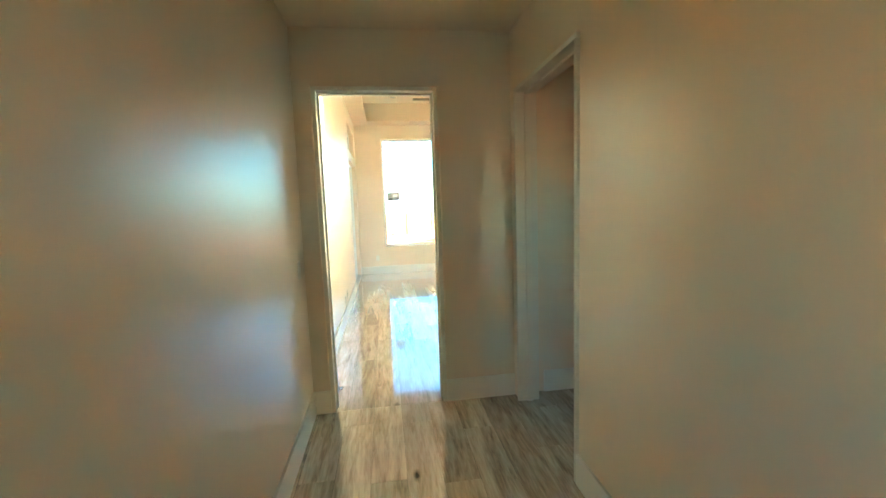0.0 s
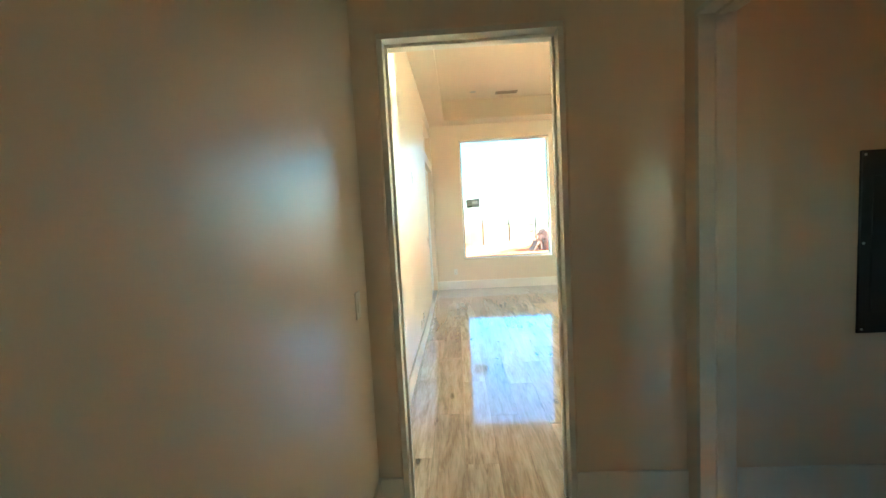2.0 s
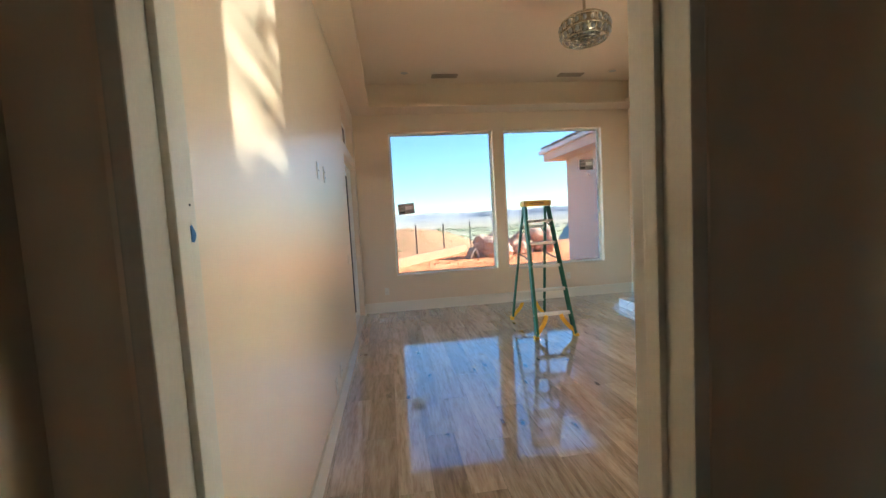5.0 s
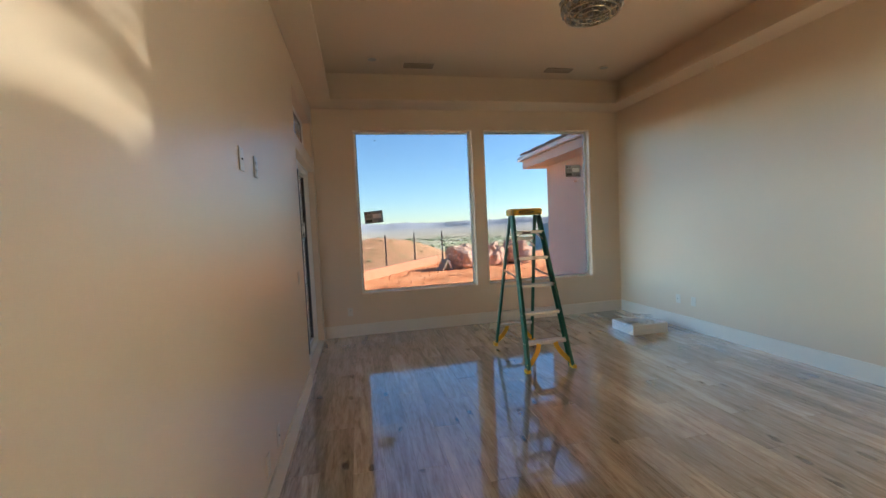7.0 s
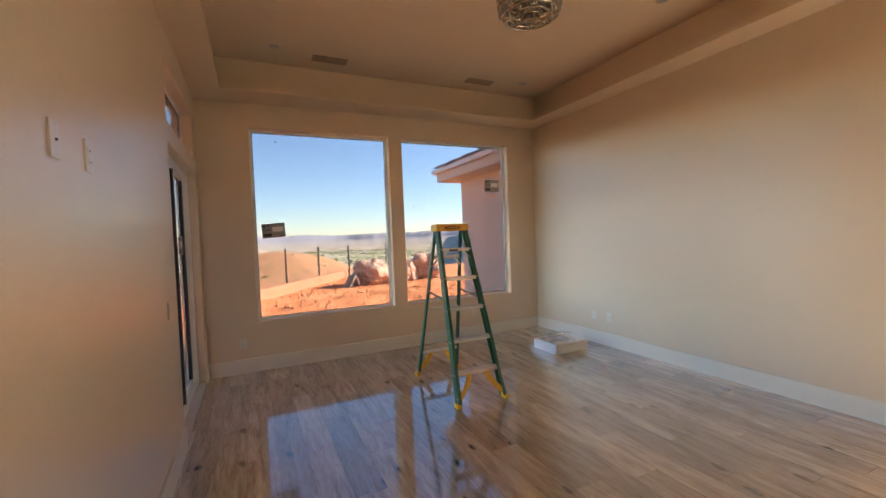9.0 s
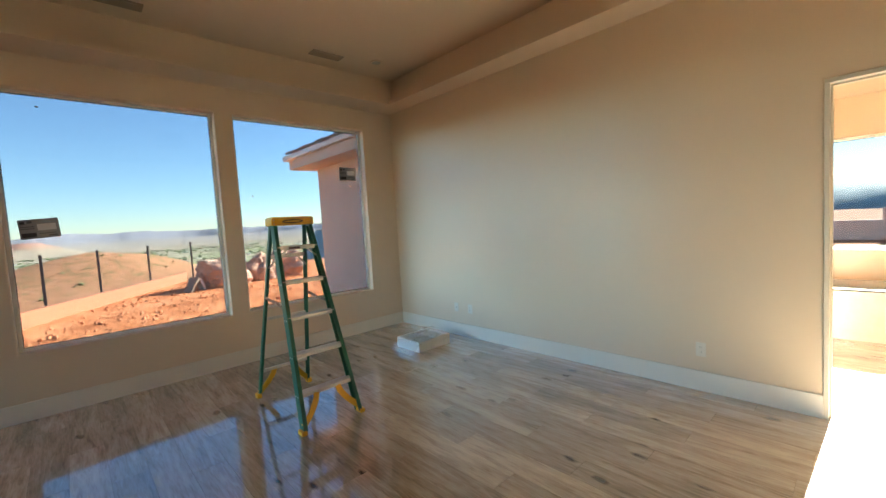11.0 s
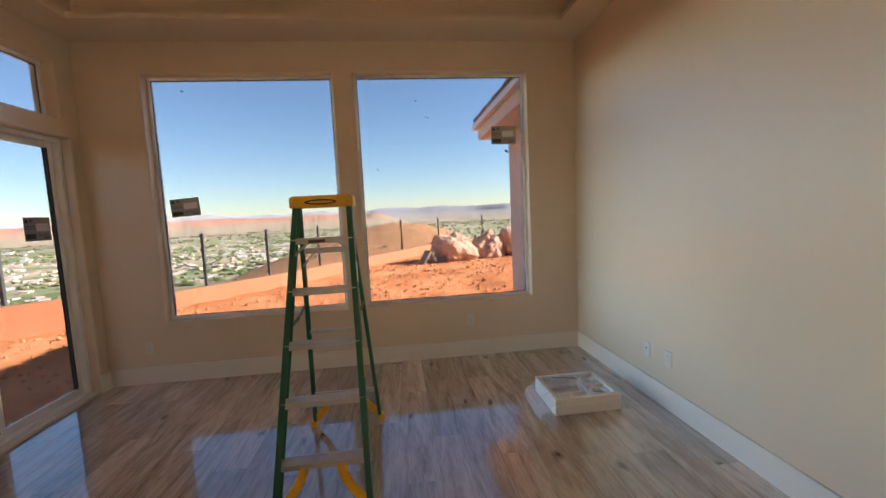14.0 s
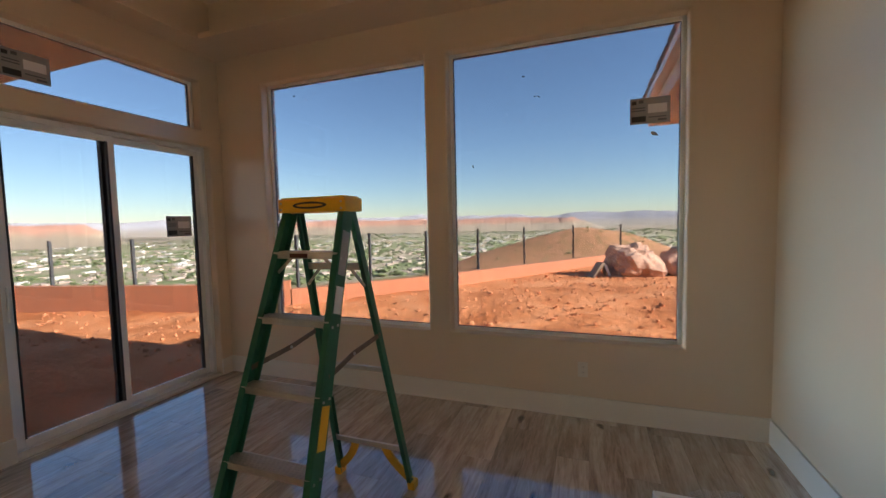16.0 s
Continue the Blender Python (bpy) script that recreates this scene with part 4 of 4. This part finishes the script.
def stepladder():
    lad = thing("stepladder", "green fibreglass stepladder with yellow top and aluminium steps, open", "ladder", pose(0, 0, 0))
    top_z, yt = 1.64, 7.945
    fl, fr = Vector((1.742, 7.375, 0.012)), Vector((2.256, 7.375, 0.012))
    tl, tr = Vector((1.845, yt - 0.02, top_z)), Vector((2.19, yt - 0.02, top_z))
    bl, br = Vector((1.755, 8.395, 0.012)), Vector((2.26, 8.395, 0.012))
    ul, ur = Vector((1.85, yt + 0.045, top_z)), Vector((2.175, yt + 0.045, top_z))

    def channel(a, b, inward, w, d):
        """A C-shaped rail: a web and two flanges."""
        bm = B()
        run_ = (b - a).normalized()
        x = Vector((1, 0, 0))
        fwd = (Vector((0, 1, 0)) - run_ * run_.y).normalized()
        bar(bm, a, b, 0.005, d, up=fwd, bev=0.001)
        for s in (-1, 1):
            o = fwd * s * (d / 2 - 0.003) + x * inward * w / 2
            bar(bm, a + o, b + o, w, 0.006, up=fwd, bev=0.001)
        return bm

    for a, b, s in ((fl, tl, 1), (fr, tr, -1)):
        rail = part("front_rail", channel(a, b, s, 0.03, 0.075), M_GREEN, lad, "green fibreglass rail")
        part("foot", box(B(), a.x - 0.022, a.x + 0.022, a.y - 0.045, a.y + 0.04, 0, 0.034, bev=0.006), M_YELLOW, rail, "yellow plastic foot")
        for k in range(5):
            f = (0.29 * (k + 1) - 0.03) / top_z
            p = a.lerp(b, f)
            for dy in (-0.02, 0.02):
                part("rivet", rod(B(), p + Vector((-s * 0.006, dy, 0.0)), p + Vector((-s * 0.002, dy, 0.0)), 0.006, n=8), M_STEEL, rail)
    for a, b, s in ((bl, ul, 1), (br, ur, -1)):
        rail = part("rear_rail", channel(a, b, s, 0.022, 0.04), M_GREEN, lad, "green fibreglass rail")
        part("foot", box(B(), a.x - 0.022, a.x + 0.022, a.y - 0.03, a.y + 0.035, 0, 0.045, bev=0.006), M_YELLOW, rail, "yellow plastic foot")
    for k in range(5):
        z = 0.29 * (k + 1)
        f = z / top_z
        p, q = fl.lerp(tl, f), fr.lerp(tr, f)
        step = part("step", box(B(), p.x + 0.004, q.x - 0.004, p.y - 0.04, p.y + 0.045, z - 0.004, z, bev=0.0015), M_ALU, lad, "scuffed aluminium step")
        part("step_lip", box(B(), p.x + 0.004, q.x - 0.004, p.y - 0.043, p.y - 0.038, z - 0.03, z, bev=0.0015), M_ALU, step)
        part("step_lip", box(B(), p.x + 0.004, q.x - 0.004, p.y + 0.043, p.y + 0.048, z - 0.03, z, bev=0.0015), M_ALU, step)
        for j in range(6):
            y = p.y - 0.032 + j * 0.013
            part("tread_rib", box(B(), p.x + 0.006, q.x - 0.006, y, y + 0.004, z, z + 0.0025), M_ALU, step)
        if k == 4:
            part("step_label", box(B(), p.x + 0.1, p.x + 0.2, p.y - 0.0445, p.y - 0.0432, z - 0.026, z - 0.006), mat("dark_brown_label", (0.1, 0.03, 0.02), 0.5), step)
            for u, s in ((p.x, 1), (q.x, -1)):
                bm = B()
                bar(bm, (u + s * 0.008, p.y - 0.02, z - 0.1), (u + s * 0.1, p.y - 0.02, z - 0.02), 0.014, 0.004, up=(0, 1, 0))
                part("step_brace", bm, M_ALU, lad)
    # rear bars
    for z, d in ((0.27, 0.03), (0.78, 0.025), (1.36, 0.035)):
        p, q = bl.lerp(ul, z / top_z), br.lerp(ur, z / top_z)
        part("rear_bar", box(B(), p.x + 0.004, q.x - 0.004, p.y - 0.008, p.y + 0.008, z - d / 2, z + d / 2, bev=0.003), M_ALU, lad, "thin aluminium cross bar")
        if z > 1:
            for u, s in ((p.x, 1), (q.x, -1)):
                part("rear_brace", bar(B(), (u + s * 0.006, p.y, z - 0.1), (u + s * 0.085, p.y, z - 0.01), 0.014, 0.005, up=(0, 1, 0)), M_ALU, lad)
    # yellow corner braces
    def brace(foot, s, z0, z1, dx, dy, name):
        bm = B()
        pts = [Vector((foot.x + s * (0.012 + dx * (1 - (1 - t) ** 1.6)), foot.y + dy * t, z0 + (z1 - z0) * t)) for t in (0, 0.2, 0.4, 0.6, 0.8, 1)]
        for a, b in zip(pts, pts[1:]):
            bar(bm, a, b + (b - a) * 0.08, 0.048, 0.016, up=(0, 1, 0), bev=0.003)
        part(name, bm, M_YELLOW, lad, "yellow plastic corner brace")

    brace(fl, 1, 0.06, 0.265, 0.15, 0.06, "front_brace")
    brace(fr, -1, 0.06, 0.265, 0.15, 0.06, "front_brace")
    brace(bl, 1, 0.05, 0.26, 0.14, -0.05, "rear_corner_brace")
    brace(br, -1, 0.05, 0.26, 0.14, -0.05, "rear_corner_brace")
    # spreaders
    for s, a0, b0, c0, d0 in ((1, fl, tl, bl, ul), (-1, fr, tr, br, ur)):
        p, q = a0.lerp(b0, 0.565), c0.lerp(d0, 0.6)
        mid = (p + q) / 2 + Vector((s * 0.02, 0, 0.0))
        sp = part("spreader", bar(B(), p, mid, 0.006, 0.024, up=(0, 0, 1)), M_RUST, lad, "steel hinged spreader bar")
        part("spreader_arm", bar(B(), mid, q, 0.006, 0.024, up=(0, 0, 1)), M_RUST, sp)
        part("spreader_rivet", rod(B(), mid - Vector((0.008, 0, 0)), mid + Vector((0.008, 0, 0)), 0.008, n=10), M_STEEL, sp)
    # top cap
    x0, x1, y0, y1 = 1.826, 2.206, yt - 0.07, yt + 0.08
    cap = part("top_cap", box(B(), x0, x1, y0, y1, 1.635, 1.70, bev=0.008), M_YELLOW, lad, "yellow moulded top cap")
    for a0, a1, c0, c1 in ((x0 + 0.012, x1 - 0.012, y0 + 0.012, y0 + 0.03), (x0 + 0.012, x1 - 0.012, y1 - 0.03, y1 - 0.012), (x0 + 0.012, x0 + 0.05, y0 + 0.03, y1 - 0.03), (x1 - 0.05, x1 - 0.012, y0 + 0.03, y1 - 0.03)):
        part("tray_rim", box(B(), a0, a1, c0, c1, 1.6995, 1.708, bev=0.003), M_YELLOW, cap)
    bm = B()
    bmesh.ops.create_cone(bm, cap_ends=True, segments=32, radius1=0.5, radius2=0.5, depth=0.002, matrix=pose(2.012, y0 - 0.001, 1.668, 90) @ Matrix.Diagonal((0.19, 0.034, 1, 1)))
    part("badge", bm, M_SLOT, cap, "plain black oval badge")
    bm = B()
    bmesh.ops.create_cone(bm, cap_ends=True, segments=32, radius1=0.5, radius2=0.5, depth=0.002, matrix=pose(2.012, y0 - 0.0025, 1.668, 90) @ Matrix.Diagonal((0.15, 0.014, 1, 1)))
    part("badge_bar", bm, M_YELLOW, cap)
    for x in (x0 + 0.02, x1 - 0.02):
        for z in (1.65, 1.68):
            part("rivet", rod(B(), (x, y0 - 0.003, z), (x, y0 + 0.002, z), 0.005, n=8), M_STEEL, cap)
    # labels on the rails
    def rail_label(f0, f1, mtl, nm):
        a, b = fr.lerp(tr, f0), fr.lerp(tr, f1)
        off = Vector((0.0045, 0.0, 0))
        part(nm, bar(B(), a + off, b + off, 0.0016, 0.052, up=(0, 1, 0)), mtl, lad)

    rail_label(0.40, 0.50, M_YELLOW, "caution_label")
    rail_label(0.72, 0.79, M_PAPER, "notice_label")
    rail_label(0.82, 0.94, M_STICKER, "notice_label")


stepladder()


# ---- foam packing tray ----
def packing_tray():
    tr_ = thing("packing_tray", "white foam packing tray with plastic film and a leaflet", "packaging", pose(3.828, 8.375, 0, 0, 0, 0))
    w, d, h = 0.262, 0.225, 0.13
    part("tray_base", box(B(), -w, w, -d, d, 0.0, 0.075, bev=0.006), M_FOAM, tr_)
    for x0, x1, y0, y1 in ((-w, w, -d, -d + 0.035), (-w, w, d - 0.035, d), (-w, -w + 0.035, -d + 0.035, d - 0.035), (w - 0.035, w, -d + 0.035, d - 0.035)):
        part("tray_side", box(B(), x0, x1, y0, y1, 0.073, h, bev=0.008), M_FOAM, tr_)
    for x0, x1, y0, y1, z in ((-w + 0.03, 0.05, -0.085, -0.06, 0.105), (-w + 0.03, 0.05, 0.07, 0.095, 0.105), (0.045, 0.075, -d + 0.03, d - 0.03, 0.11), (-0.10, -0.07, -d + 0.03, -0.085, 0.1), (0.075, w - 0.03, -0.015, 0.02, 0.115)):
        part("divider", box(B(), x0, x1, y0, y1, 0.073, z, bev=0.006), M_FOAM, tr_)
    for cx, cy, rr in ((0.15, -0.105, 0.062), (0.15, 0.1, 0.055)):
        bm = B()
        ring(bm, (cx, cy, 0.098), rr, 0.02, 28, 8)
        part("moulded_cup", bm, M_FOAM, tr_, smooth=True)
    leaf = thing("leaflet", "printed white instruction leaflet lying on the packing tray", "paper", pose(3.74, 8.42, 0.142, 4, -3, -28))
    part("sheet", box(B(), -0.1, 0.1, -0.07, 0.07, 0, 0.001), M_PAPER, leaf)
    part("print_bar", box(B(), -0.1, 0.1, 0.056, 0.068, 0.001, 0.0016), M_INK, leaf)
    for k in range(5):
        part("print_bar", box(B(), -0.08, 0.06 - 0.01 * (k % 3), 0.035 - k * 0.02, 0.039 - k * 0.02, 0.001, 0.0014), M_STICKER, leaf)
    bag = thing("plastic_film", "crumpled clear plastic film draped over the packing tray", "plastic film", pose(3.80, 8.40, 0, 0, 0, 0))
    for nm, x0, x1, y0, y1, f in (("film_fold", -0.38, -0.2, -0.26, 0.14, lambda x: 0.01 + 0.12 * max(0, min(1, (x + 0.38) / 0.14))), ("film_fold", -0.05, 0.30, 0.02, 0.26, lambda x: 0.165)):
        bm = B()
        nx, ny = 18, 22
        g = []
        for i in range(nx + 1):
            for j in range(ny + 1):
                x, y = x0 + (x1 - x0) * i / nx, y0 + (y1 - y0) * j / ny
                p = Vector((x * 9, y * 9, 2))
                e = min(i, nx - i, j, ny - j) / 4
                z = f(x) + 0.035 * noise.noise(p) + 0.02 * noise.noise(p * 2.7)
                g.append(bm.verts.new((x + 0.03 * noise.noise(p * 0.8 + Vector((4, 0, 0))), y + 0.03 * noise.noise(p * 0.8), max(0.006, z) - (0 if e > 1 or nm != "film_fold" else 0.02 * (1 - e)))))
        for i in range(nx):
            for j in range(ny):
                k = i * (ny + 1) + j
                bm.faces.new((g[k], g[k + 1], g[k + ny + 2], g[k + ny + 1]))
        part(nm, bm, M_FILM, bag, smooth=True)


packing_tray()


# ---- ceiling fixtures ----
def chandelier():
    c = thing("chandelier", "round nickel cage ceiling light with crystal pieces on a short rod", "ceiling lamp", pose(2.065, 6.55, 0))
    part("canopy", rod(B(), (0, 0, TRAY - 0.05), (0, 0, TRAY + 0.002), 0.055, 0.075, 28), M_CHROME, c, smooth=True)
    part("stem", rod(B(), (0, 0, 3.42), (0, 0, TRAY - 0.045), 0.014), M_CHROME, c)
    part("hub", rod(B(), (0, 0, 3.25), (0, 0, 3.43), 0.15, 0.09, 28), M_CHROME, c, smooth=True)
    rings = ((3.40, 0.165), (3.36, 0.22), (3.27, 0.235), (3.195, 0.205))
    for z, r in rings:
        part("hoop", ring(B(), (0, 0, z), r, 0.008), M_CHROME, c, smooth=True)
    part("lower_hoop", ring(B(), (0, 0, 3.19), 0.14, 0.008), M_CHROME, c, smooth=True)
    part("lower_hoop", ring(B(), (0, 0, 3.19), 0.07, 0.007), M_CHROME, c, smooth=True)
    n = 20
    for i in range(n):
        a = 2 * math.pi * i / n
        bm = B()
        for (z0, r0), (z1, r1) in zip(rings, rings[1:]):
            rod(bm, (r0 * math.cos(a), r0 * math.sin(a), z0), (r1 * math.cos(a), r1 * math.sin(a), z1), 0.005, n=8)
        part("cage_bar", bm, M_CHROME, c)
    for i in range(8):
        a = 2 * math.pi * i / 8
        part("spoke", rod(B(), (0.205 * math.cos(a), 0.205 * math.sin(a), 3.195), (0.07 * math.cos(a), 0.07 * math.sin(a), 3.19), 0.004, n=8), M_CHROME, c)
        part("spoke", rod(B(), (0.165 * math.cos(a), 0.165 * math.sin(a), 3.40), (0.08 * math.cos(a), 0.08 * math.sin(a), 3.41), 0.004, n=8), M_CHROME, c)
    crystal = B()
    bmesh.ops.create_icosphere(crystal, subdivisions=1, radius=0.022)
    for v in crystal.verts:
        v.co.z *= 1.3
    cm = mesh_of("crystal", crystal, M_CRYSTAL)
    for i in range(n):
        for z, r in ((3.315, 0.23), (3.235, 0.222)):
            a = 2 * math.pi * (i + 0.5) / n
            ob = new("crystal", cm)
            ob.parent = c
            ob.location = (r * math.cos(a), r * math.sin(a), z)
    for i in range(6):
        a = 2 * math.pi * i / 6
        x, y = 0.1 * math.cos(a), 0.1 * math.sin(a)
        part("bulb", rod(B(), (x, y, 3.23), (x, y, 3.32), 0.016, 0.012, 12), M_LENS, c, "unlit frosted bulb", smooth=True)


chandelier()

lamp = thing("recessed_light", "small unlit recessed ceiling light with a pale trim ring", "ceiling light", pose(0.42, 8.85, TRAY), group="recessed lights")
part("trim_ring", ring(B(), (0, 0, -0.004), 0.068, 0.014, 36, 8, 0.007), M_CEIL, lamp, smooth=True)
part("lens", rod(B(), (0, 0, -0.006), (0, 0, 0.004), 0.06, n=32), M_LENS, lamp)
for x, y in ((3.71, 8.85), (3.71, 6.66), (0.42, 6.66), (0.42, 4.5), (3.71, 4.5)):
    copy_thing(lamp, pose(x, y, TRAY))

vent = thing("ceiling_vent", "grey slatted ceiling air vent", "vent", pose(1.04, 9.0, TRAY), group="ceiling vents")
M_VENT = mat("grey_vent_paint", (0.30, 0.22, 0.15), rough=0.5)
part("backing", box(B(), -0.17, 0.17, -0.05, 0.05, -0.004, 0.004), M_SLOT, vent)
for x0, x1, y0, y1 in ((-0.2, 0.2, -0.075, -0.05), (-0.2, 0.2, 0.05, 0.075), (-0.2, -0.17, -0.05, 0.05), (0.17, 0.2, -0.05, 0.05)):
    part("frame_bar", box(B(), x0, x1, y0, y1, -0.012, 0.003, bev=0.003), M_VENT, vent)
for k in range(7):
    y = -0.042 + k * 0.014
    part("slat", bar(B(), (-0.17, y, -0.008), (0.17, y, -0.008), 0.012, 0.002, up=(0, 0.7, 0.7)), M_VENT, vent)
copy_thing(vent, pose(3.08, 9.0, TRAY))


# ---- plates on the walls ----
def plate(name, m, style, label, w=0.075, h=0.12, group=""):
    """A wall plate that faces -y before it is turned."""
    p = thing(name, label, "outlet" if style == "outlet" else "switch", m, group)
    face = part("cover", box(B(), -w / 2, w / 2, -0.007, 0.001, -h / 2, h / 2, bev=0.002), M_PLATE, p)
    if style == "outlet":
        for z in (-0.022, 0.022):
            part("socket", box(B(), -0.017, 0.017, -0.009, -0.006, z - 0.014, z + 0.014, bev=0.003), M_PLATE, face)
            for x in (-0.006, 0.006):
                part("slot", box(B(), x - 0.0012, x + 0.0012, -0.0096, -0.0085, z - 0.004, z + 0.005), M_SLOT, face)
    elif style == "rocker":
        part("rocker", box(B(), -0.017, 0.017, -0.011, -0.006, -0.033, 0.033, bev=0.002), M_PLATE, face)
    else:
        part("socket", rod(B(), (0, -0.012, 0), (0, -0.006, 0), 0.005, n=10), M_SLOT, face)
    for z in (-h / 2 + 0.012, h / 2 - 0.012):
        part("screw", rod(B(), (0, -0.0078, z), (0, -0.006, z), 0.003, n=8), M_STEEL, face)


ow, g1 = "white plastic outlet low on the wall", "wall outlets"
plate("wall_outlet", pose(EAST, 8.34, 0.39, 0, 0, -90), "jack", "white cable jack plate low on the wall", group=g1)
plate("wall_outlet", pose(EAST, 8.08, 0.39, 0, 0, -90), "outlet", ow, group=g1)
plate("wall_outlet", pose(EAST, 5.37, 0.36, 0, 0, -90), "outlet", ow, group=g1)
plate("wall_outlet", pose(-0.06, NORTH, 0.36), "outlet", ow, group=g1)
plate("wall_outlet", pose(3.2, NORTH, 0.39), "outlet", ow, group=g1)
plate("wall_outlet", pose(WEST, 5.85, 0.28, 0, 0, 90), "outlet", ow, group=g1)
plate("wall_outlet", pose(WEST, 6.14, 0.3, 0, 0, 90), "jack", "white cable jack plate low on the wall", group=g1)
plate("media_plate", pose(WEST, 5.755, 1.932, 0, 0, 90), "jack", "white cable plate high on the wall for a television")
plate("media_plate", pose(WEST, 6.05, 1.935, 0, 0, 90), "outlet", "white outlet high on the wall for a television")
plate("light_switch", pose(WEST, 7.42, 1.14, 0, 0, 90), "rocker", "white rocker switch beside the sliding door")
plate("light_switch", pose(HALL_W, 3.105, 1.116, 0, 0, 90), "rocker", "white rocker switch on the hallway wall")

panel = thing("electrical_panel", "black steel panel cover screwed to the side-room wall", "panel", pose(1.90, HALL_N, 0.83))
part("cover", box(B(), 0, 0.36, -0.012, 0.002, 0, 0.86, bev=0.003), M_PANEL, panel)
part("door", box(B(), 0.05, 0.31, -0.017, -0.011, 0.1, 0.74, bev=0.003), M_PANEL, panel)
for x in (0.015, 0.345):
    for z in (0.02, 0.43, 0.84):
        part("screw", rod(B(), (x, -0.015, z), (x, -0.011, z), 0.006, n=10), M_STEEL, panel)


# ---- bathtub under the bathroom window ----
def bathtub():
    t = thing("bathtub", "white drop-in bathtub in a pale stone surround", "bathtub", pose(0, 0, 0))
    x0, x1, y0, y1, z = 6.83, BATH_E - 0.002, 3.35, 6.0, 0.55
    part("apron", box(B(), x0, x0 + 0.06, y0, y1, -0.005, z, bev=0.004), M_MARBLE, t, "pale stone apron")
    bm = B()
    cx, cy, a, b = (x0 + x1) / 2 + 0.03, 4.7, 0.27, 0.7
    n = 48
    rim, inner, low = [], [], []
    outer = []
    for i in range(n):
        an = 2 * math.pi * i / n
        c, s = math.cos(an), math.sin(an)
        k = 1 / max(abs(c), abs(s))
        outer.append(bm.verts.new((cx + c * k * (x1 - x0) / 2 - 0.03, (y0 + y1) / 2 + s * k * (y1 - y0) / 2, z + 0.02)))
        p = lambda q, e: math.copysign(abs(q) ** e, q)
        rim.append(bm.verts.new((cx + a * p(c, 0.7), cy + b * p(s, 0.7), z + 0.02)))
        inner.append(bm.verts.new((cx + a * 0.95 * p(c, 0.7), cy + b * 0.95 * p(s, 0.7), z - 0.03)))
        low.append(bm.verts.new((cx + a * 0.75 * p(c, 0.7), cy + b * 0.8 * p(s, 0.7), 0.14)))
    for i in range(n):
        j = (i + 1) % n
        for u, v in ((outer, rim), (rim, inner), (inner, low)):
            bm.faces.new((u[i], u[j], v[j], v[i]))
    bm.faces.new(low)
    part("basin", bm, M_TUB, t, "white acrylic basin and deck")
    part("spout", rod(B(), (7.2, 3.8, z + 0.02), (7.2, 3.8, z + 0.16), 0.018), M_CHROME, t)


bathtub()

# ---- floor planks ----
plank_floor = tagged(new("plank_floor"), "glossy grey-brown wood-look tile planks in staggered rows", "floor", kind="structure")
PW, PL, GAP = 0.203, 1.22, 0.002
AREAS = ((WEST - 0.06, EAST + 0.14, SOUTH - 0.14, NORTH), (HALL_W, 4.0, 0.0, HALL_N), (EAST + 0.14, 6.83, BATH_S, BATH_N))
meshes = {}
rng2 = random.Random(9)
i0 = math.floor((WEST - 0.06) / PW) - 1
for x_a, x_b, y_a, y_b in AREAS:
    for i in range(i0, i0 + 50):
        px0, px1 = max(x_a, i * PW), min(x_b, (i + 1) * PW)
        if px1 - px0 < 0.02:
            continue
        shift = (i * 0.43) % 1 * PL + 0.1 * math.sin(i * 7)
        k = math.floor((y_a - shift) / PL) - 1
        while shift + k * PL < y_b:
            py0, py1 = max(y_a, shift + k * PL), min(y_b, shift + (k + 1) * PL)
            k += 1
            if py1 - py0 < 0.03:
                continue
            w, l = round(px1 - px0 - GAP, 3), round(py1 - py0 - GAP, 3)
            if (w, l) not in meshes:
                meshes[(w, l)] = mesh_of("plank", box(B(), -w / 2, w / 2, -l / 2, l / 2, -0.012, 0), M_PLANK)
            ob = new("plank", meshes[(w, l)])
            ob.parent = plank_floor
            ob.matrix_basis = pose((px0 + px1) / 2, (py0 + py1) / 2, rng2.uniform(-0.0006, 0.0006), rng2.uniform(-0.03, 0.03), rng2.uniform(-0.08, 0.08), 0)
